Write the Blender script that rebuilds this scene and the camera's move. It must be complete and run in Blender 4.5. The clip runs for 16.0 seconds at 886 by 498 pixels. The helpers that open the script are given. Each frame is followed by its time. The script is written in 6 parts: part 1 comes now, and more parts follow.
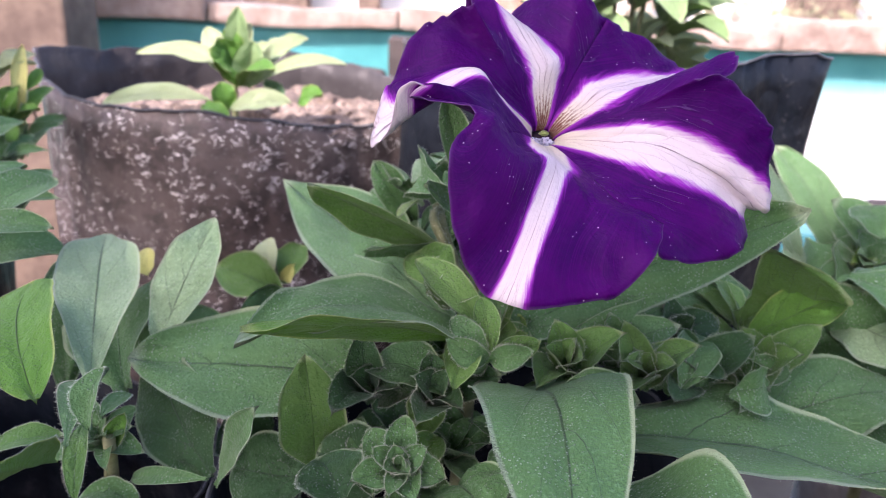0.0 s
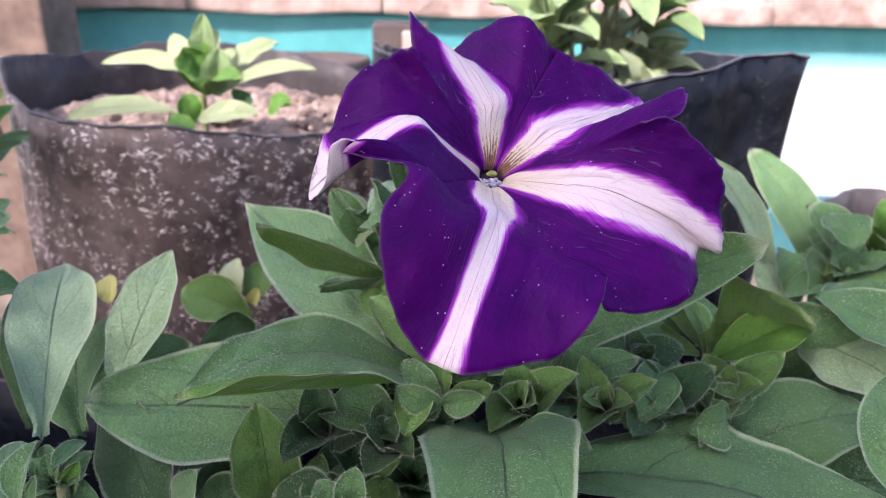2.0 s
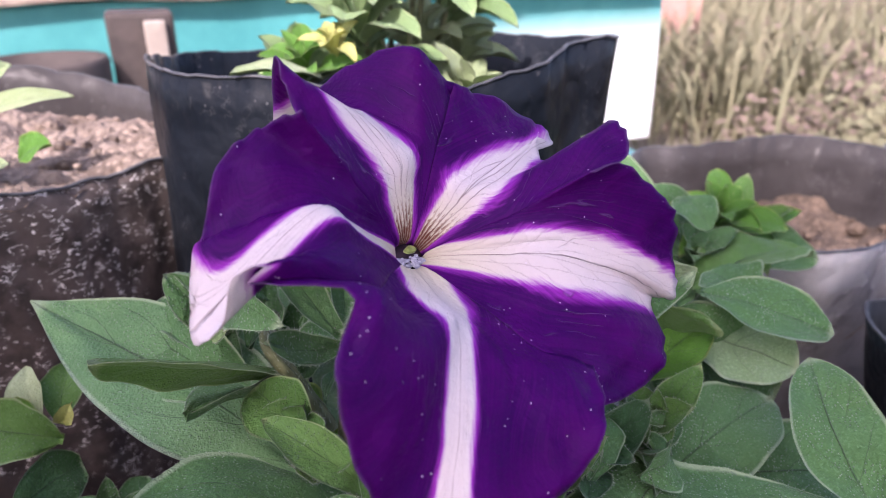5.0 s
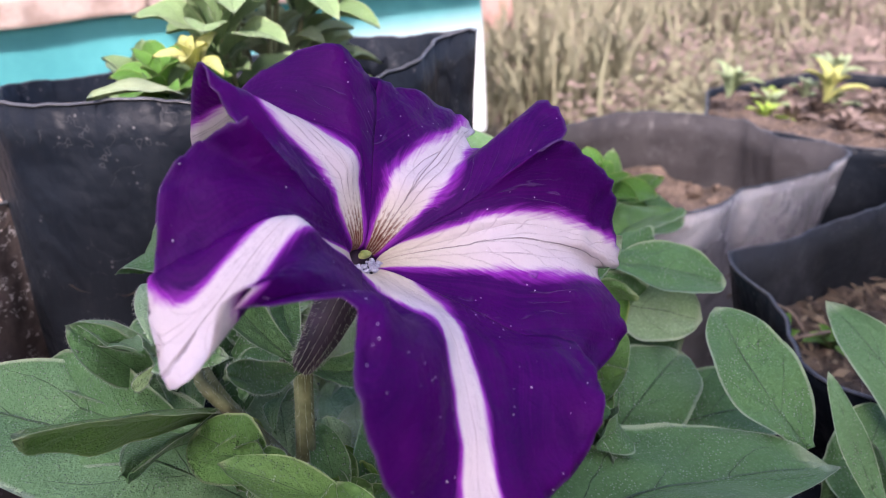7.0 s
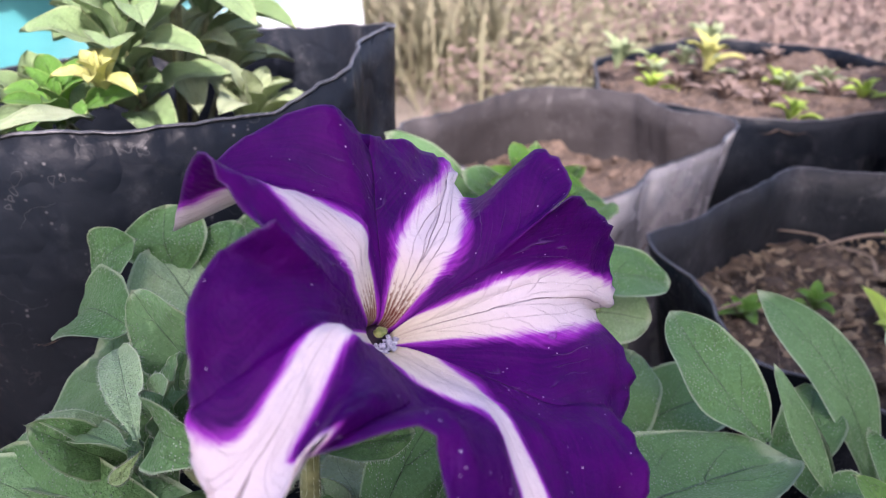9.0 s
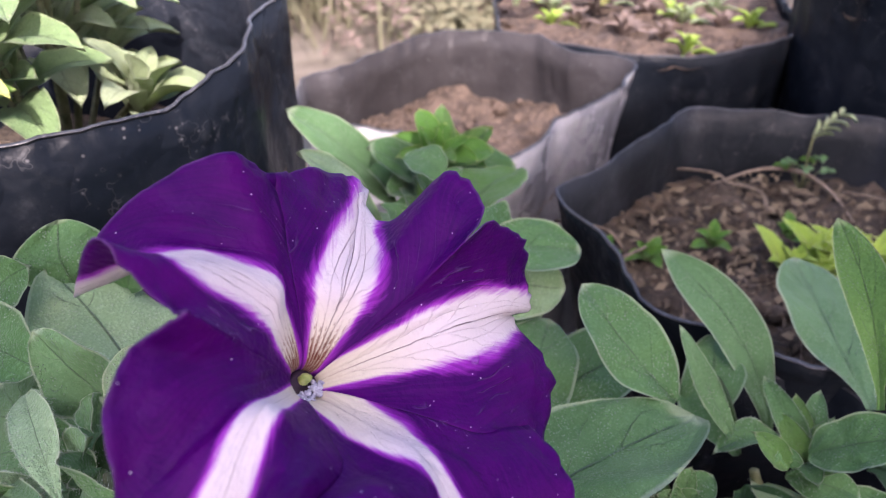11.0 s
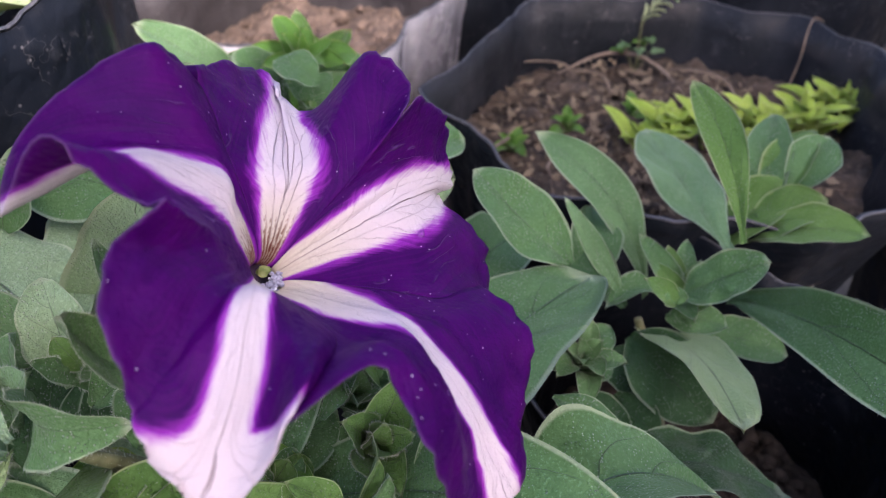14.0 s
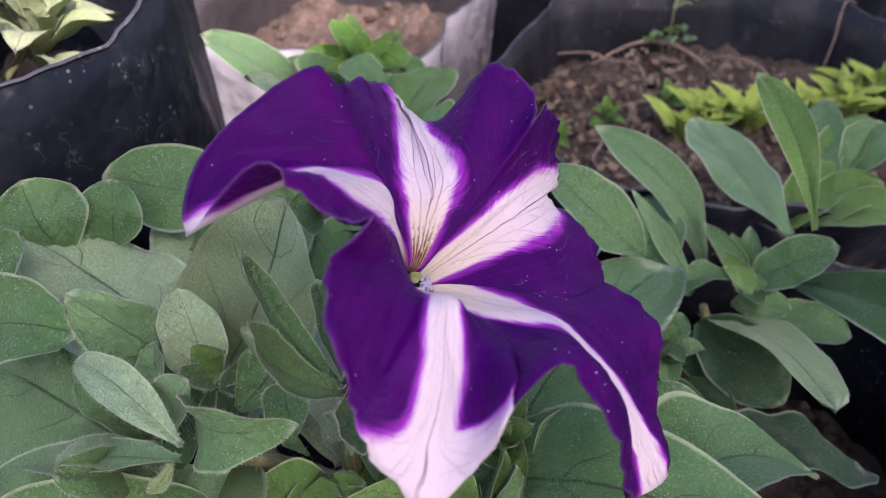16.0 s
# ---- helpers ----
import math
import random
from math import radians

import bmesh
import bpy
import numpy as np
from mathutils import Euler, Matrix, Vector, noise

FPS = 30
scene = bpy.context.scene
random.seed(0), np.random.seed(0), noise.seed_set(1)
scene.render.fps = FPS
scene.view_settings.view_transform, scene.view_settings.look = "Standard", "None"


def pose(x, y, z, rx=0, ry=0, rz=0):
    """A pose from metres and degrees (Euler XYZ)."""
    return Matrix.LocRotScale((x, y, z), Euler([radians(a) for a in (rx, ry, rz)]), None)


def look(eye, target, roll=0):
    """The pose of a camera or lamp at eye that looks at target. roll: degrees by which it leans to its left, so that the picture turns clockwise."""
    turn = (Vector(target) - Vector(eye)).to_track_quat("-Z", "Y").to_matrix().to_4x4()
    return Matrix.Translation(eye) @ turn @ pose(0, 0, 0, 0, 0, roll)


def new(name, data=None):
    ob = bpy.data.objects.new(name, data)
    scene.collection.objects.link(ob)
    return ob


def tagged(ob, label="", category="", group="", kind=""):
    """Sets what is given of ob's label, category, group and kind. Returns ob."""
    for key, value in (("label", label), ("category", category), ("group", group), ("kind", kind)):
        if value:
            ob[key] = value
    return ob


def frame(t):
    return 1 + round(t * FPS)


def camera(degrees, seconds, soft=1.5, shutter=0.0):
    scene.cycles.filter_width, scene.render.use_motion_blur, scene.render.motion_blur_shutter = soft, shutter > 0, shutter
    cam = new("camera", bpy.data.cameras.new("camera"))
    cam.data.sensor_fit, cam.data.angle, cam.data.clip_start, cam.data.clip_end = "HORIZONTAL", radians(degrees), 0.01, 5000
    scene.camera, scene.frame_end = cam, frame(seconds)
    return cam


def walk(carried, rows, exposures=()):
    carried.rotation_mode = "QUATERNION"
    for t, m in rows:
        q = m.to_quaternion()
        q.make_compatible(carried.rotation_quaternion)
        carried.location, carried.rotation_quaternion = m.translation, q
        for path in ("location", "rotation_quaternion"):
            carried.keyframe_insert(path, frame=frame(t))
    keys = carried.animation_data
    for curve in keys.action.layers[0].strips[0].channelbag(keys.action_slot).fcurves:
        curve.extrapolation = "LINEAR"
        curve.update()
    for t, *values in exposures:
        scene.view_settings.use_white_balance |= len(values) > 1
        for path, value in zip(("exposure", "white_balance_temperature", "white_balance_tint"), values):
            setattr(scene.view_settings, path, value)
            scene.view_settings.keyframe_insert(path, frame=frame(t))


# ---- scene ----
cam = camera(63.24, 16.0, 0.7)
PATH = [
    (0, (0.00006, 0.00024, 0.30311), (0.0301, 1.8931, -0.3420), 2.62),
    (0.5, (0.00028, 0.00211, 0.30385), (0.0403, 1.8880, -0.3608), 2.33),
    (1, (0.00045, 0.00478, 0.30643), (0.0303, 1.8766, -0.3975), 2.74),
    (1.5, (0.00665, 0.00639, 0.31395), (0.0361, 1.8789, -0.3880), 2.15),
    (2, (0.01128, 0.00876, 0.31742), (0.0404, 1.8748, -0.4016), 1.31),
    (2.5, (0.01592, 0.01603, 0.32267), (0.0788, 1.8686, -0.4283), 0.24),
    (3, (0.01428, 0.02041, 0.32336), (0.1116, 1.8594, -0.4567), -0.64),
    (3.5, (0.00849, 0.02854, 0.32555), (0.1956, 1.8467, -0.4865), -0.88),
    (3.7, (0.00655, 0.03301, 0.32749), (0.2662, 1.8390, -0.4917), -1.13),
    (5.8, (-0.01691, 0.05459, 0.32566), (0.8038, 1.6977, -0.4660), -3.26),
    (6, (-0.01617, 0.05486, 0.32552), (0.8347, 1.6785, -0.4743), -4.74),
    (6.5, (-0.01869, 0.05869, 0.32665), (0.9158, 1.6400, -0.4646), -4.15),
    (7, (-0.02648, 0.06290, 0.32386), (1.0032, 1.5838, -0.4678), -3.44),
    (7.5, (-0.03095, 0.06416, 0.32091), (1.0992, 1.5233, -0.4496), -2.74),
    (8, (-0.03406, 0.06728, 0.32606), (1.1566, 1.4699, -0.4580), -3.21),
    (8.2, (-0.03667, 0.07229, 0.32861), (1.2032, 1.4308, -0.4570), -2.80),
    (10.3, (-0.03029, 0.09033, 0.34864), (1.2012, 1.2261, -0.7438), -3.09),
    (10.5, (-0.03087, 0.08966, 0.34900), (1.2363, 1.1931, -0.7358), -3.34),
    (11, (-0.02757, 0.09176, 0.35364), (1.2911, 1.1185, -0.7449), -3.45),
    (11.5, (-0.03229, 0.09198, 0.35016), (1.3076, 1.0234, -0.8062), -3.65),
    (12, (-0.03698, 0.09363, 0.34964), (1.3028, 0.9774, -0.8437), -4.78),
    (12.5, (-0.04315, 0.09591, 0.35185), (1.3235, 0.9066, -0.8627), -3.69),
    (13, (-0.04486, 0.09826, 0.35322), (1.3367, 0.8414, -0.8874), -3.43),
    (13.5, (-0.04464, 0.10198, 0.35306), (1.3359, 0.7654, -0.9331), -1.76),
    (14, (-0.04212, 0.10280, 0.34996), (1.3702, 0.6929, -0.9374), -1.83),
    (14.5, (-0.04990, 0.10919, 0.34907), (1.3434, 0.7063, -0.9556), -1.52),
    (15, (-0.05402, 0.11790, 0.35646), (1.3393, 0.7266, -0.9428), -1.70),
    (15.5, (-0.05579, 0.11944, 0.35660), (1.3366, 0.7193, -0.9478), -2.36),
    (16, (-0.05318, 0.12235, 0.35674), (1.3375, 0.7138, -0.9533), -3.99),
]
walk(cam, [(t, look(eye, target, roll)) for t, eye, target, roll in PATH], [(0, 1.86, 6350, 30), (3.5, 1.63, 6350, 31), (7, 1.53, 6250, 29), (10.6, 1.68, 6350, 30), (12.5, 1.63, 6450, 29), (14.2, 1.60, 6450, 29), (16, 1.54, 6450, 35)])
cam.data.dof.use_dof = True
cam.data.dof.focus_distance = 0.136
cam.data.dof.aperture_fstop = 24.0

# ---- daylight: open sky, low sun from behind the camera over the added roof's edge ----
SUN_FROM = Vector((-0.55, -0.62, 0.80)).normalized()
world = bpy.data.worlds.new("sky")
scene.world = world
world.use_nodes = True
wt = world.node_tree
sky = wt.nodes.new("ShaderNodeTexSky")
sky.sky_type = "NISHITA"
sky.sun_disc = False
sky.sun_elevation = math.asin(SUN_FROM.z)
sky.sun_rotation = math.atan2(SUN_FROM.x, SUN_FROM.y)
sky.air_density, sky.dust_density = 1.0, 4.0
wt.nodes["Background"].inputs["Strength"].default_value = 0.15
wt.links.new(sky.outputs["Color"], wt.nodes["Background"].inputs["Color"])
sun_data = bpy.data.lights.new("sun", "SUN")
sun_data.energy, sun_data.angle, sun_data.color = 2.4, radians(0.6), (1.0, 0.94, 0.86)
sun = new("sun", sun_data)
sun.matrix_world = look(SUN_FROM * 5, (0, 0, 0))


# ---- materials ----
class Nodes:
    """A short way to write node trees."""

    def __init__(self, name):
        self.m = bpy.data.materials.new(name)
        self.m.use_nodes = True
        self.t = self.m.node_tree
        self.b = self.t.nodes["Principled BSDF"]
        self.out = self.t.nodes["Material Output"]

    def put(self, socket, value):
        if isinstance(value, bpy.types.NodeSocket):
            self.t.links.new(value, socket)
        else:
            socket.default_value = value

    def add(self, kind, out=0, **inputs):
        n = self.t.nodes.new(kind)
        for k, v in inputs.items():
            self.put(n.inputs[int(k[1:])] if k[0] == "i" and k[1:].isdigit() else n.inputs[k], v)
        return n.outputs[out]

    def math(self, op, a, b=0.0, c=0.0, clamp=False):
        n = self.t.nodes.new("ShaderNodeMath")
        n.operation, n.use_clamp = op, clamp
        for i, v in enumerate((a, b, c)):
            self.put(n.inputs[i], v)
        return n.outputs[0]

    def step(self, x, lo, hi, a=0.0, b=1.0):
        n = self.t.nodes.new("ShaderNodeMapRange")
        n.interpolation_type = "SMOOTHSTEP"
        for i, v in enumerate((x, lo, hi, a, b)):
            self.put(n.inputs[i], v)
        return n.outputs[0]

    def mix(self, f, a, b):
        n = self.t.nodes.new("ShaderNodeMix")
        n.data_type = "RGBA"
        self.put(n.inputs[0], f)
        self.put(n.inputs[6], (*a, 1) if isinstance(a, tuple) else a)
        self.put(n.inputs[7], (*b, 1) if isinstance(b, tuple) else b)
        return n.outputs[2]

    def coord(self, kind="Object"):
        return self.t.nodes.new("ShaderNodeTexCoord").outputs[kind]

    def noise(self, scale, detail=4.0, rough=0.5, vector=None, out=0):
        v = vector if vector is not None else self.coord()
        return self.add("ShaderNodeTexNoise", out, Vector=v, Scale=scale, Detail=detail, Roughness=rough)

    def voronoi(self, scale, vector=None, feature="F1", out=0):
        n = self.t.nodes.new("ShaderNodeTexVoronoi")
        n.feature = feature
        self.put(n.inputs["Vector"], vector if vector is not None else self.coord())
        self.put(n.inputs["Scale"], scale)
        return n.outputs[out]

    def uv(self):
        n = self.t.nodes.new("ShaderNodeSeparateXYZ")
        self.t.links.new(self.coord("UV"), n.inputs[0])
        return n.outputs[0], n.outputs[1]

    def vec(self, x, y, z=0.0):
        return self.add("ShaderNodeCombineXYZ", 0, X=x, Y=y, Z=z)

    def random(self):
        return self.t.nodes.new("ShaderNodeObjectInfo").outputs["Random"]

    def bump(self, height, strength=0.3, distance=0.001):
        self.put(self.b.inputs["Normal"], self.add("ShaderNodeBump", 0, Height=height, Strength=strength, Distance=distance))

    def finish(self, color, rough=0.6, translucent=0.0, tint=None, **more):
        self.put(self.b.inputs["Base Color"], (*color, 1) if isinstance(color, tuple) else color)
        self.put(self.b.inputs["Roughness"], rough)
        for k, v in more.items():
            self.put(self.b.inputs[k.replace("_", " ")], v)
        if translucent:
            tr = self.add("ShaderNodeBsdfTranslucent", 0, Color=tint if tint is not None else ((*color, 1) if isinstance(color, tuple) else color))
            mx = self.t.nodes.new("ShaderNodeMixShader")
            self.put(mx.inputs[0], translucent)
            self.t.links.new(self.b.outputs[0], mx.inputs[1])
            self.t.links.new(tr, mx.inputs[2])
            self.t.links.new(mx.outputs[0], self.out.inputs[0])
        return self.m


def leaf_material(name, deep, pale, edge, glow, specks=0.55):
    """A hairy petunia leaf; U runs across the blade (-1 to 1), V from the base to the tip."""
    k = Nodes(name)
    u, v = k.uv()
    au = k.math("ABSOLUTE", u)
    place = k.coord("Object")
    blotch = k.noise(70, 5, 0.6, place)
    wide = k.noise(22, 3, 0.5, place)
    base = k.mix(k.step(k.math("ADD", k.math("MULTIPLY", blotch, 0.3), k.math("MULTIPLY", wide, 0.7)), 0.25, 0.72), deep, pale)
    base = k.mix(k.math("MULTIPLY", k.random(), 0.4), base, deep)
    wander = k.math("MULTIPLY", k.math("SUBTRACT", k.noise(120, 2, 0.5, place), 0.5), 0.16)
    mid = k.step(k.math("ABSOLUTE", k.math("ADD", u, k.math("MULTIPLY", wander, 0.3))), 0.006, 0.024, 1.0, 0.0)
    rib = k.math("PINGPONG", k.math("ADD", k.math("SUBTRACT", k.math("MULTIPLY", v, 4.2), k.math("MULTIPLY", k.math("POWER", au, 1.3), 1.7)), k.math("MULTIPLY", wander, 1.8)), 0.5)
    side = k.math("MULTIPLY", k.step(rib, 0.005, 0.019, 1.0, 0.0), k.step(au, 0.55, 0.92, 1.0, 0.0))
    broken = k.step(k.noise(60, 3, 0.5, place), 0.36, 0.52)
    side = k.math("MULTIPLY", side, broken)
    broken2 = k.step(k.noise(85, 3, 0.6, place), 0.34, 0.56, 0.35, 1.0)
    vein = k.math("MAXIMUM", k.math("MULTIPLY", mid, k.math("MULTIPLY", broken2, 0.7)), k.math("MULTIPLY", side, 0.58))
    base = k.mix(vein, base, (0.014, 0.034, 0.020))
    skin = k.noise(1250, 2, 0.6, place)
    base = k.mix(k.step(skin, 0.56, 0.66, 0.0, 0.60 * specks + 0.06), base, tuple(1.25 * x + 0.05 for x in pale))
    base = k.mix(k.step(skin, 0.34, 0.48, 0.24, 0.0), base, k.mix(0.35, deep, (0.02, 0.04, 0.02)))
    dots = k.step(k.voronoi(1350, place), 0.16, 0.30, 1.0, 0.0)
    dots = k.math("MULTIPLY", dots, k.step(k.noise(110, 4, 0.6, place), 0.44, 0.56))
    base = k.mix(k.math("MULTIPLY", dots, specks * 0.95), base, (0.56, 0.63, 0.52))
    rim = k.step(k.math("MAXIMUM", au, k.math("SUBTRACT", k.math("MULTIPLY", v, 1.0), 0.02)), 0.91, 0.965)
    base = k.mix(k.math("MULTIPLY", rim, 0.62), base, edge)
    fine = k.noise(1500, 2, 0.6, place)
    height = k.math("SUBTRACT", k.math("ADD", k.math("MULTIPLY", fine, 0.32), k.math("MULTIPLY", blotch, 0.4)), k.math("MULTIPLY", vein, 1.1))
    k.bump(k.math("ADD", height, k.math("ADD", k.math("MULTIPLY", dots, 0.9), k.math("MULTIPLY", skin, 0.35))), 0.9, 0.0015)
    return k.finish(base, 0.58, 0.2, k.mix(0.6, base, glow), Specular_IOR_Level=0.25, Sheen_Weight=0.12, Sheen_Roughness=0.4)


LEAF = leaf_material("leaf_green", (0.054, 0.151, 0.047), (0.123, 0.260, 0.102), (0.46, 0.56, 0.38), (0.30, 0.5, 0.06))
# deeper green copy for low and inner leaves, with their shade in its colour
LEAF_DEEP_SHADE = leaf_material("leaf_deep_shade", (0.017, 0.063, 0.020), (0.048, 0.130, 0.048), (0.36, 0.46, 0.30), (0.2, 0.42, 0.05), 0.4)
LEAF_BRIGHT = leaf_material("leaf_bright", (0.28, 0.46, 0.05), (0.46, 0.62, 0.12), (0.6, 0.7, 0.3), (0.6, 0.8, 0.1), 0.0)
LEAF_GREY = leaf_material("leaf_grey", (0.200, 0.345, 0.170), (0.365, 0.520, 0.300), (0.52, 0.62, 0.42), (0.35, 0.5, 0.12), 0.42)
LEAF_YOUNG = leaf_material("leaf_young", (0.062, 0.168, 0.034), (0.135, 0.272, 0.072), (0.42, 0.52, 0.28), (0.36, 0.55, 0.06), 0.15)
LEAF_PALE = leaf_material("leaf_pale", (0.30, 0.40, 0.19), (0.50, 0.58, 0.36), (0.5, 0.6, 0.36), (0.45, 0.6, 0.15), 0.1)
LEAF_MID = leaf_material("leaf_mid", (0.090, 0.205, 0.081), (0.171, 0.326, 0.149), (0.50, 0.60, 0.42), (0.32, 0.5, 0.08), 0.3)
LEAF_SOFT = leaf_material("leaf_soft", (0.17, 0.29, 0.11), (0.30, 0.43, 0.20), (0.45, 0.55, 0.3), (0.4, 0.6, 0.12), 0.1)
LEAF_YELLOW = leaf_material("leaf_yellow", (0.44, 0.49, 0.12), (0.62, 0.63, 0.24), (0.66, 0.66, 0.2), (0.7, 0.7, 0.1), 0.0)
LEAF_LIME = leaf_material("leaf_lime", (0.060, 0.190, 0.020), (0.120, 0.290, 0.045), (0.4, 0.5, 0.16), (0.45, 0.6, 0.05), 0.0)


def stem_material():
    k = Nodes("stem_green")
    n = k.noise(300, 4)
    c = k.mix(k.step(n, 0.3, 0.7), (0.12, 0.13, 0.055), (0.24, 0.26, 0.13))
    k.bump(n, 0.4, 0.0006)
    return k.finish(c, 0.6, 0.12)


def hair_material():
    k = Nodes("fine_hair")
    return k.finish((0.62, 0.68, 0.55), 0.5, 0.4)


def petal_material(name, throat_end, streaks):
    """Violet velvet with a white star: U is the distance from the stripe's centre in stripe half-widths, V runs from throat to rim.
    throat_end: how far the creamy throat reaches; streaks: how strong its brown veins are."""
    k = Nodes(name)
    u, v = k.uv()
    au = k.math("ABSOLUTE", u)
    place = k.coord("Object")
    # the star's feathered edge: fine streaks that follow the side veins outwards
    slant = k.math("SUBTRACT", k.math("MULTIPLY", v, 48.0), k.math("MULTIPLY", au, 9.0))
    feather = k.noise(1.0, 2, 0.6, k.vec(slant, k.math("MULTIPLY", au, 0.8), k.math("MULTIPLY", u, 0.3)))
    broad = k.noise(2.2, 3, 0.5, k.vec(u, k.math("MULTIPLY", v, 3.0), 4.0))
    edge = k.math("ADD", au, k.math("ADD", k.math("MULTIPLY", k.math("SUBTRACT", feather, 0.5), 0.36), k.math("MULTIPLY", k.math("SUBTRACT", broad, 0.5), 0.6)))
    white = k.step(edge, 0.80, 1.20, 1.0, 0.0)
    fringe = k.step(edge, 0.98, 1.55, 1.0, 0.0)
    tone = k.noise(90, 4, 0.6, place)
    violet = k.mix(k.step(tone, 0.28, 0.75), (0.029, 0.0006, 0.075), (0.057, 0.0007, 0.106))
    fine_streak = k.noise(1.0, 3, 0.6, k.vec(k.math("MULTIPLY", u, 7.0), k.math("MULTIPLY", v, 2.0), 8.0))
    violet = k.mix(k.step(fine_streak, 0.4, 0.7, 0.0, 0.3), violet, (0.086, 0.001, 0.128))
    violet = k.mix(k.math("MULTIPLY", fringe, 0.9), violet, (0.37, 0.04, 0.50))
    # veins on the white: a midrib, two long side veins that fork, and faint cross veins
    wob = k.math("MULTIPLY", k.math("SUBTRACT", k.noise(1.0, 3, 0.55, k.vec(k.math("MULTIPLY", u, 0.7), k.math("MULTIPLY", v, 9.0))), 0.5), 0.17)
    uw = k.math("ADD", u, wob)
    auw = k.math("ABSOLUTE", uw)
    mid = k.step(auw, 0.004, 0.028, 1.0, 0.0)
    fan = k.math("SUBTRACT", auw, k.step(v, 0.1, 0.8, 0.30, 0.52))
    long = k.step(k.math("ABSOLUTE", fan), 0.003, 0.024, 1.0, 0.0)
    fork = k.math("SUBTRACT", auw, k.step(v, 0.42, 0.9, 0.02, 0.36))
    fork = k.math("MULTIPLY", k.step(k.math("ABSOLUTE", fork), 0.002, 0.02, 1.0, 0.0), k.step(v, 0.4, 0.5))
    branch = k.step(k.math("PINGPONG", k.math("ADD", k.math("SUBTRACT", k.math("MULTIPLY", v, 9.0), k.math("MULTIPLY", auw, 1.5)), k.math("MULTIPLY", wob, 5.0)), 0.5), 0.0, 0.05, 1.0, 0.0)
    branch = k.math("MULTIPLY", branch, k.step(auw, 0.05, 0.4))
    vein = k.math("MAXIMUM", k.math("MAXIMUM", k.math("MULTIPLY", mid, 0.72), k.math("MULTIPLY", fork, 0.12 + 0.38 * streaks)), k.math("MAXIMUM", k.math("MULTIPLY", long, 0.10 + 0.38 * streaks), k.math("MULTIPLY", branch, 0.14)))
    vein = k.math("MULTIPLY", vein, k.step(k.noise(150, 2, 0.5, place), 0.36, 0.56, 0.35, 1.0))
    pale = k.mix(k.step(v, throat_end - 0.15, throat_end + 0.25, 1.0, 0.0), (0.625, 0.56, 0.605), (0.62, 0.575, 0.44))
    pale = k.mix(vein, pale, (0.20, 0.14, 0.15))
    # short crowded brown-red streaks where the petal enters the throat
    jag = k.noise(1.0, 3, 0.7, k.vec(k.math("MULTIPLY", u, 5.0), k.math("MULTIPLY", v, 34.0), 2.0))
    lines = k.math("PINGPONG", k.math("ADD", k.math("MULTIPLY", u, 3.0), k.math("MULTIPLY", jag, 1.7)), 0.5)
    reach = k.math("ADD", v, k.math("MULTIPLY", k.math("SUBTRACT", jag, 0.5), 0.25))
    throat = k.math("MULTIPLY", k.step(reach, throat_end - 0.12, throat_end + 0.08, 1.0, 0.0), k.step(lines, 0.05, k.step(reach, throat_end - 0.16, throat_end + 0.05, 0.95, 0.13), 1.0, 0.0))
    pale = k.mix(k.math("MULTIPLY", throat, streaks), pale, (0.13, 0.020, 0.010))
    colour = k.mix(white, violet, pale)
    dust = k.step(k.voronoi(620, place), 0.05, 0.10, 1.0, 0.0)
    dust = k.math("MULTIPLY", dust, k.step(k.noise(140, 2, 0.5, place), 0.51, 0.57))
    colour = k.mix(k.math("MULTIPLY", dust, 0.7), colour, (0.75, 0.68, 0.85))
    # crinkled skin: thin sharp creases that run outwards, in patches
    crease = k.math("ADD", k.math("MULTIPLY", u, 1.5), k.math("MULTIPLY", k.noise(1.0, 2.0, 0.5, k.vec(k.math("MULTIPLY", u, 0.8), k.math("MULTIPLY", v, 4.0), 0.0)), 4.0))
    crease = k.math("ADD", crease, k.math("MULTIPLY", k.noise(300, 2, 0.5, place), 0.4))
    ridge = k.step(k.math("PINGPONG", crease, 0.5), 0.0, 0.08, 1.0, 0.0)
    ridge = k.math("MULTIPLY", ridge, k.math("SUBTRACT", 1.0, white))
    patch = k.math("MULTIPLY", k.step(k.noise(70, 3, 0.6, place), 0.50, 0.62), k.math("MULTIPLY", k.step(v, 0.30, 0.45), k.step(v, 0.72, 0.86, 1.0, 0.0)))
    ridge = k.math("MULTIPLY", ridge, patch)
    # highlights on the creases, painted into the violet as paler lines
    colour = k.mix(k.math("MULTIPLY", k.math("MULTIPLY", ridge, 0.20), k.math("SUBTRACT", 1.0, white)), colour, (0.36, 0.26, 0.52))
    colour = k.mix(k.step(v, 0.99, 1.0, 0.0, 0.12), colour, (0.42, 0.32, 0.54))
    height = k.math("ADD", k.math("MULTIPLY", ridge, 0.3), k.math("SUBTRACT", k.math("ADD", k.math("MULTIPLY", k.noise(900, 2, 0.5, place), 0.22), k.math("MULTIPLY", tone, 0.8)), k.math("MULTIPLY", k.math("MULTIPLY", vein, white), 0.7)))
    k.bump(height, 0.85, 0.0013)
    return k.finish(colour, 0.5, 0.14, colour, Specular_IOR_Level=0.08)


def tube_material():
    k = Nodes("corolla_tube")
    u, v = k.uv()
    n = k.noise(240, 4, 0.6)
    c = k.mix(k.step(n, 0.35, 0.7), (0.016, 0.007, 0.02), (0.05, 0.024, 0.05))
    k.bump(n, 0.4, 0.0005)
    return k.finish(c, 0.6)


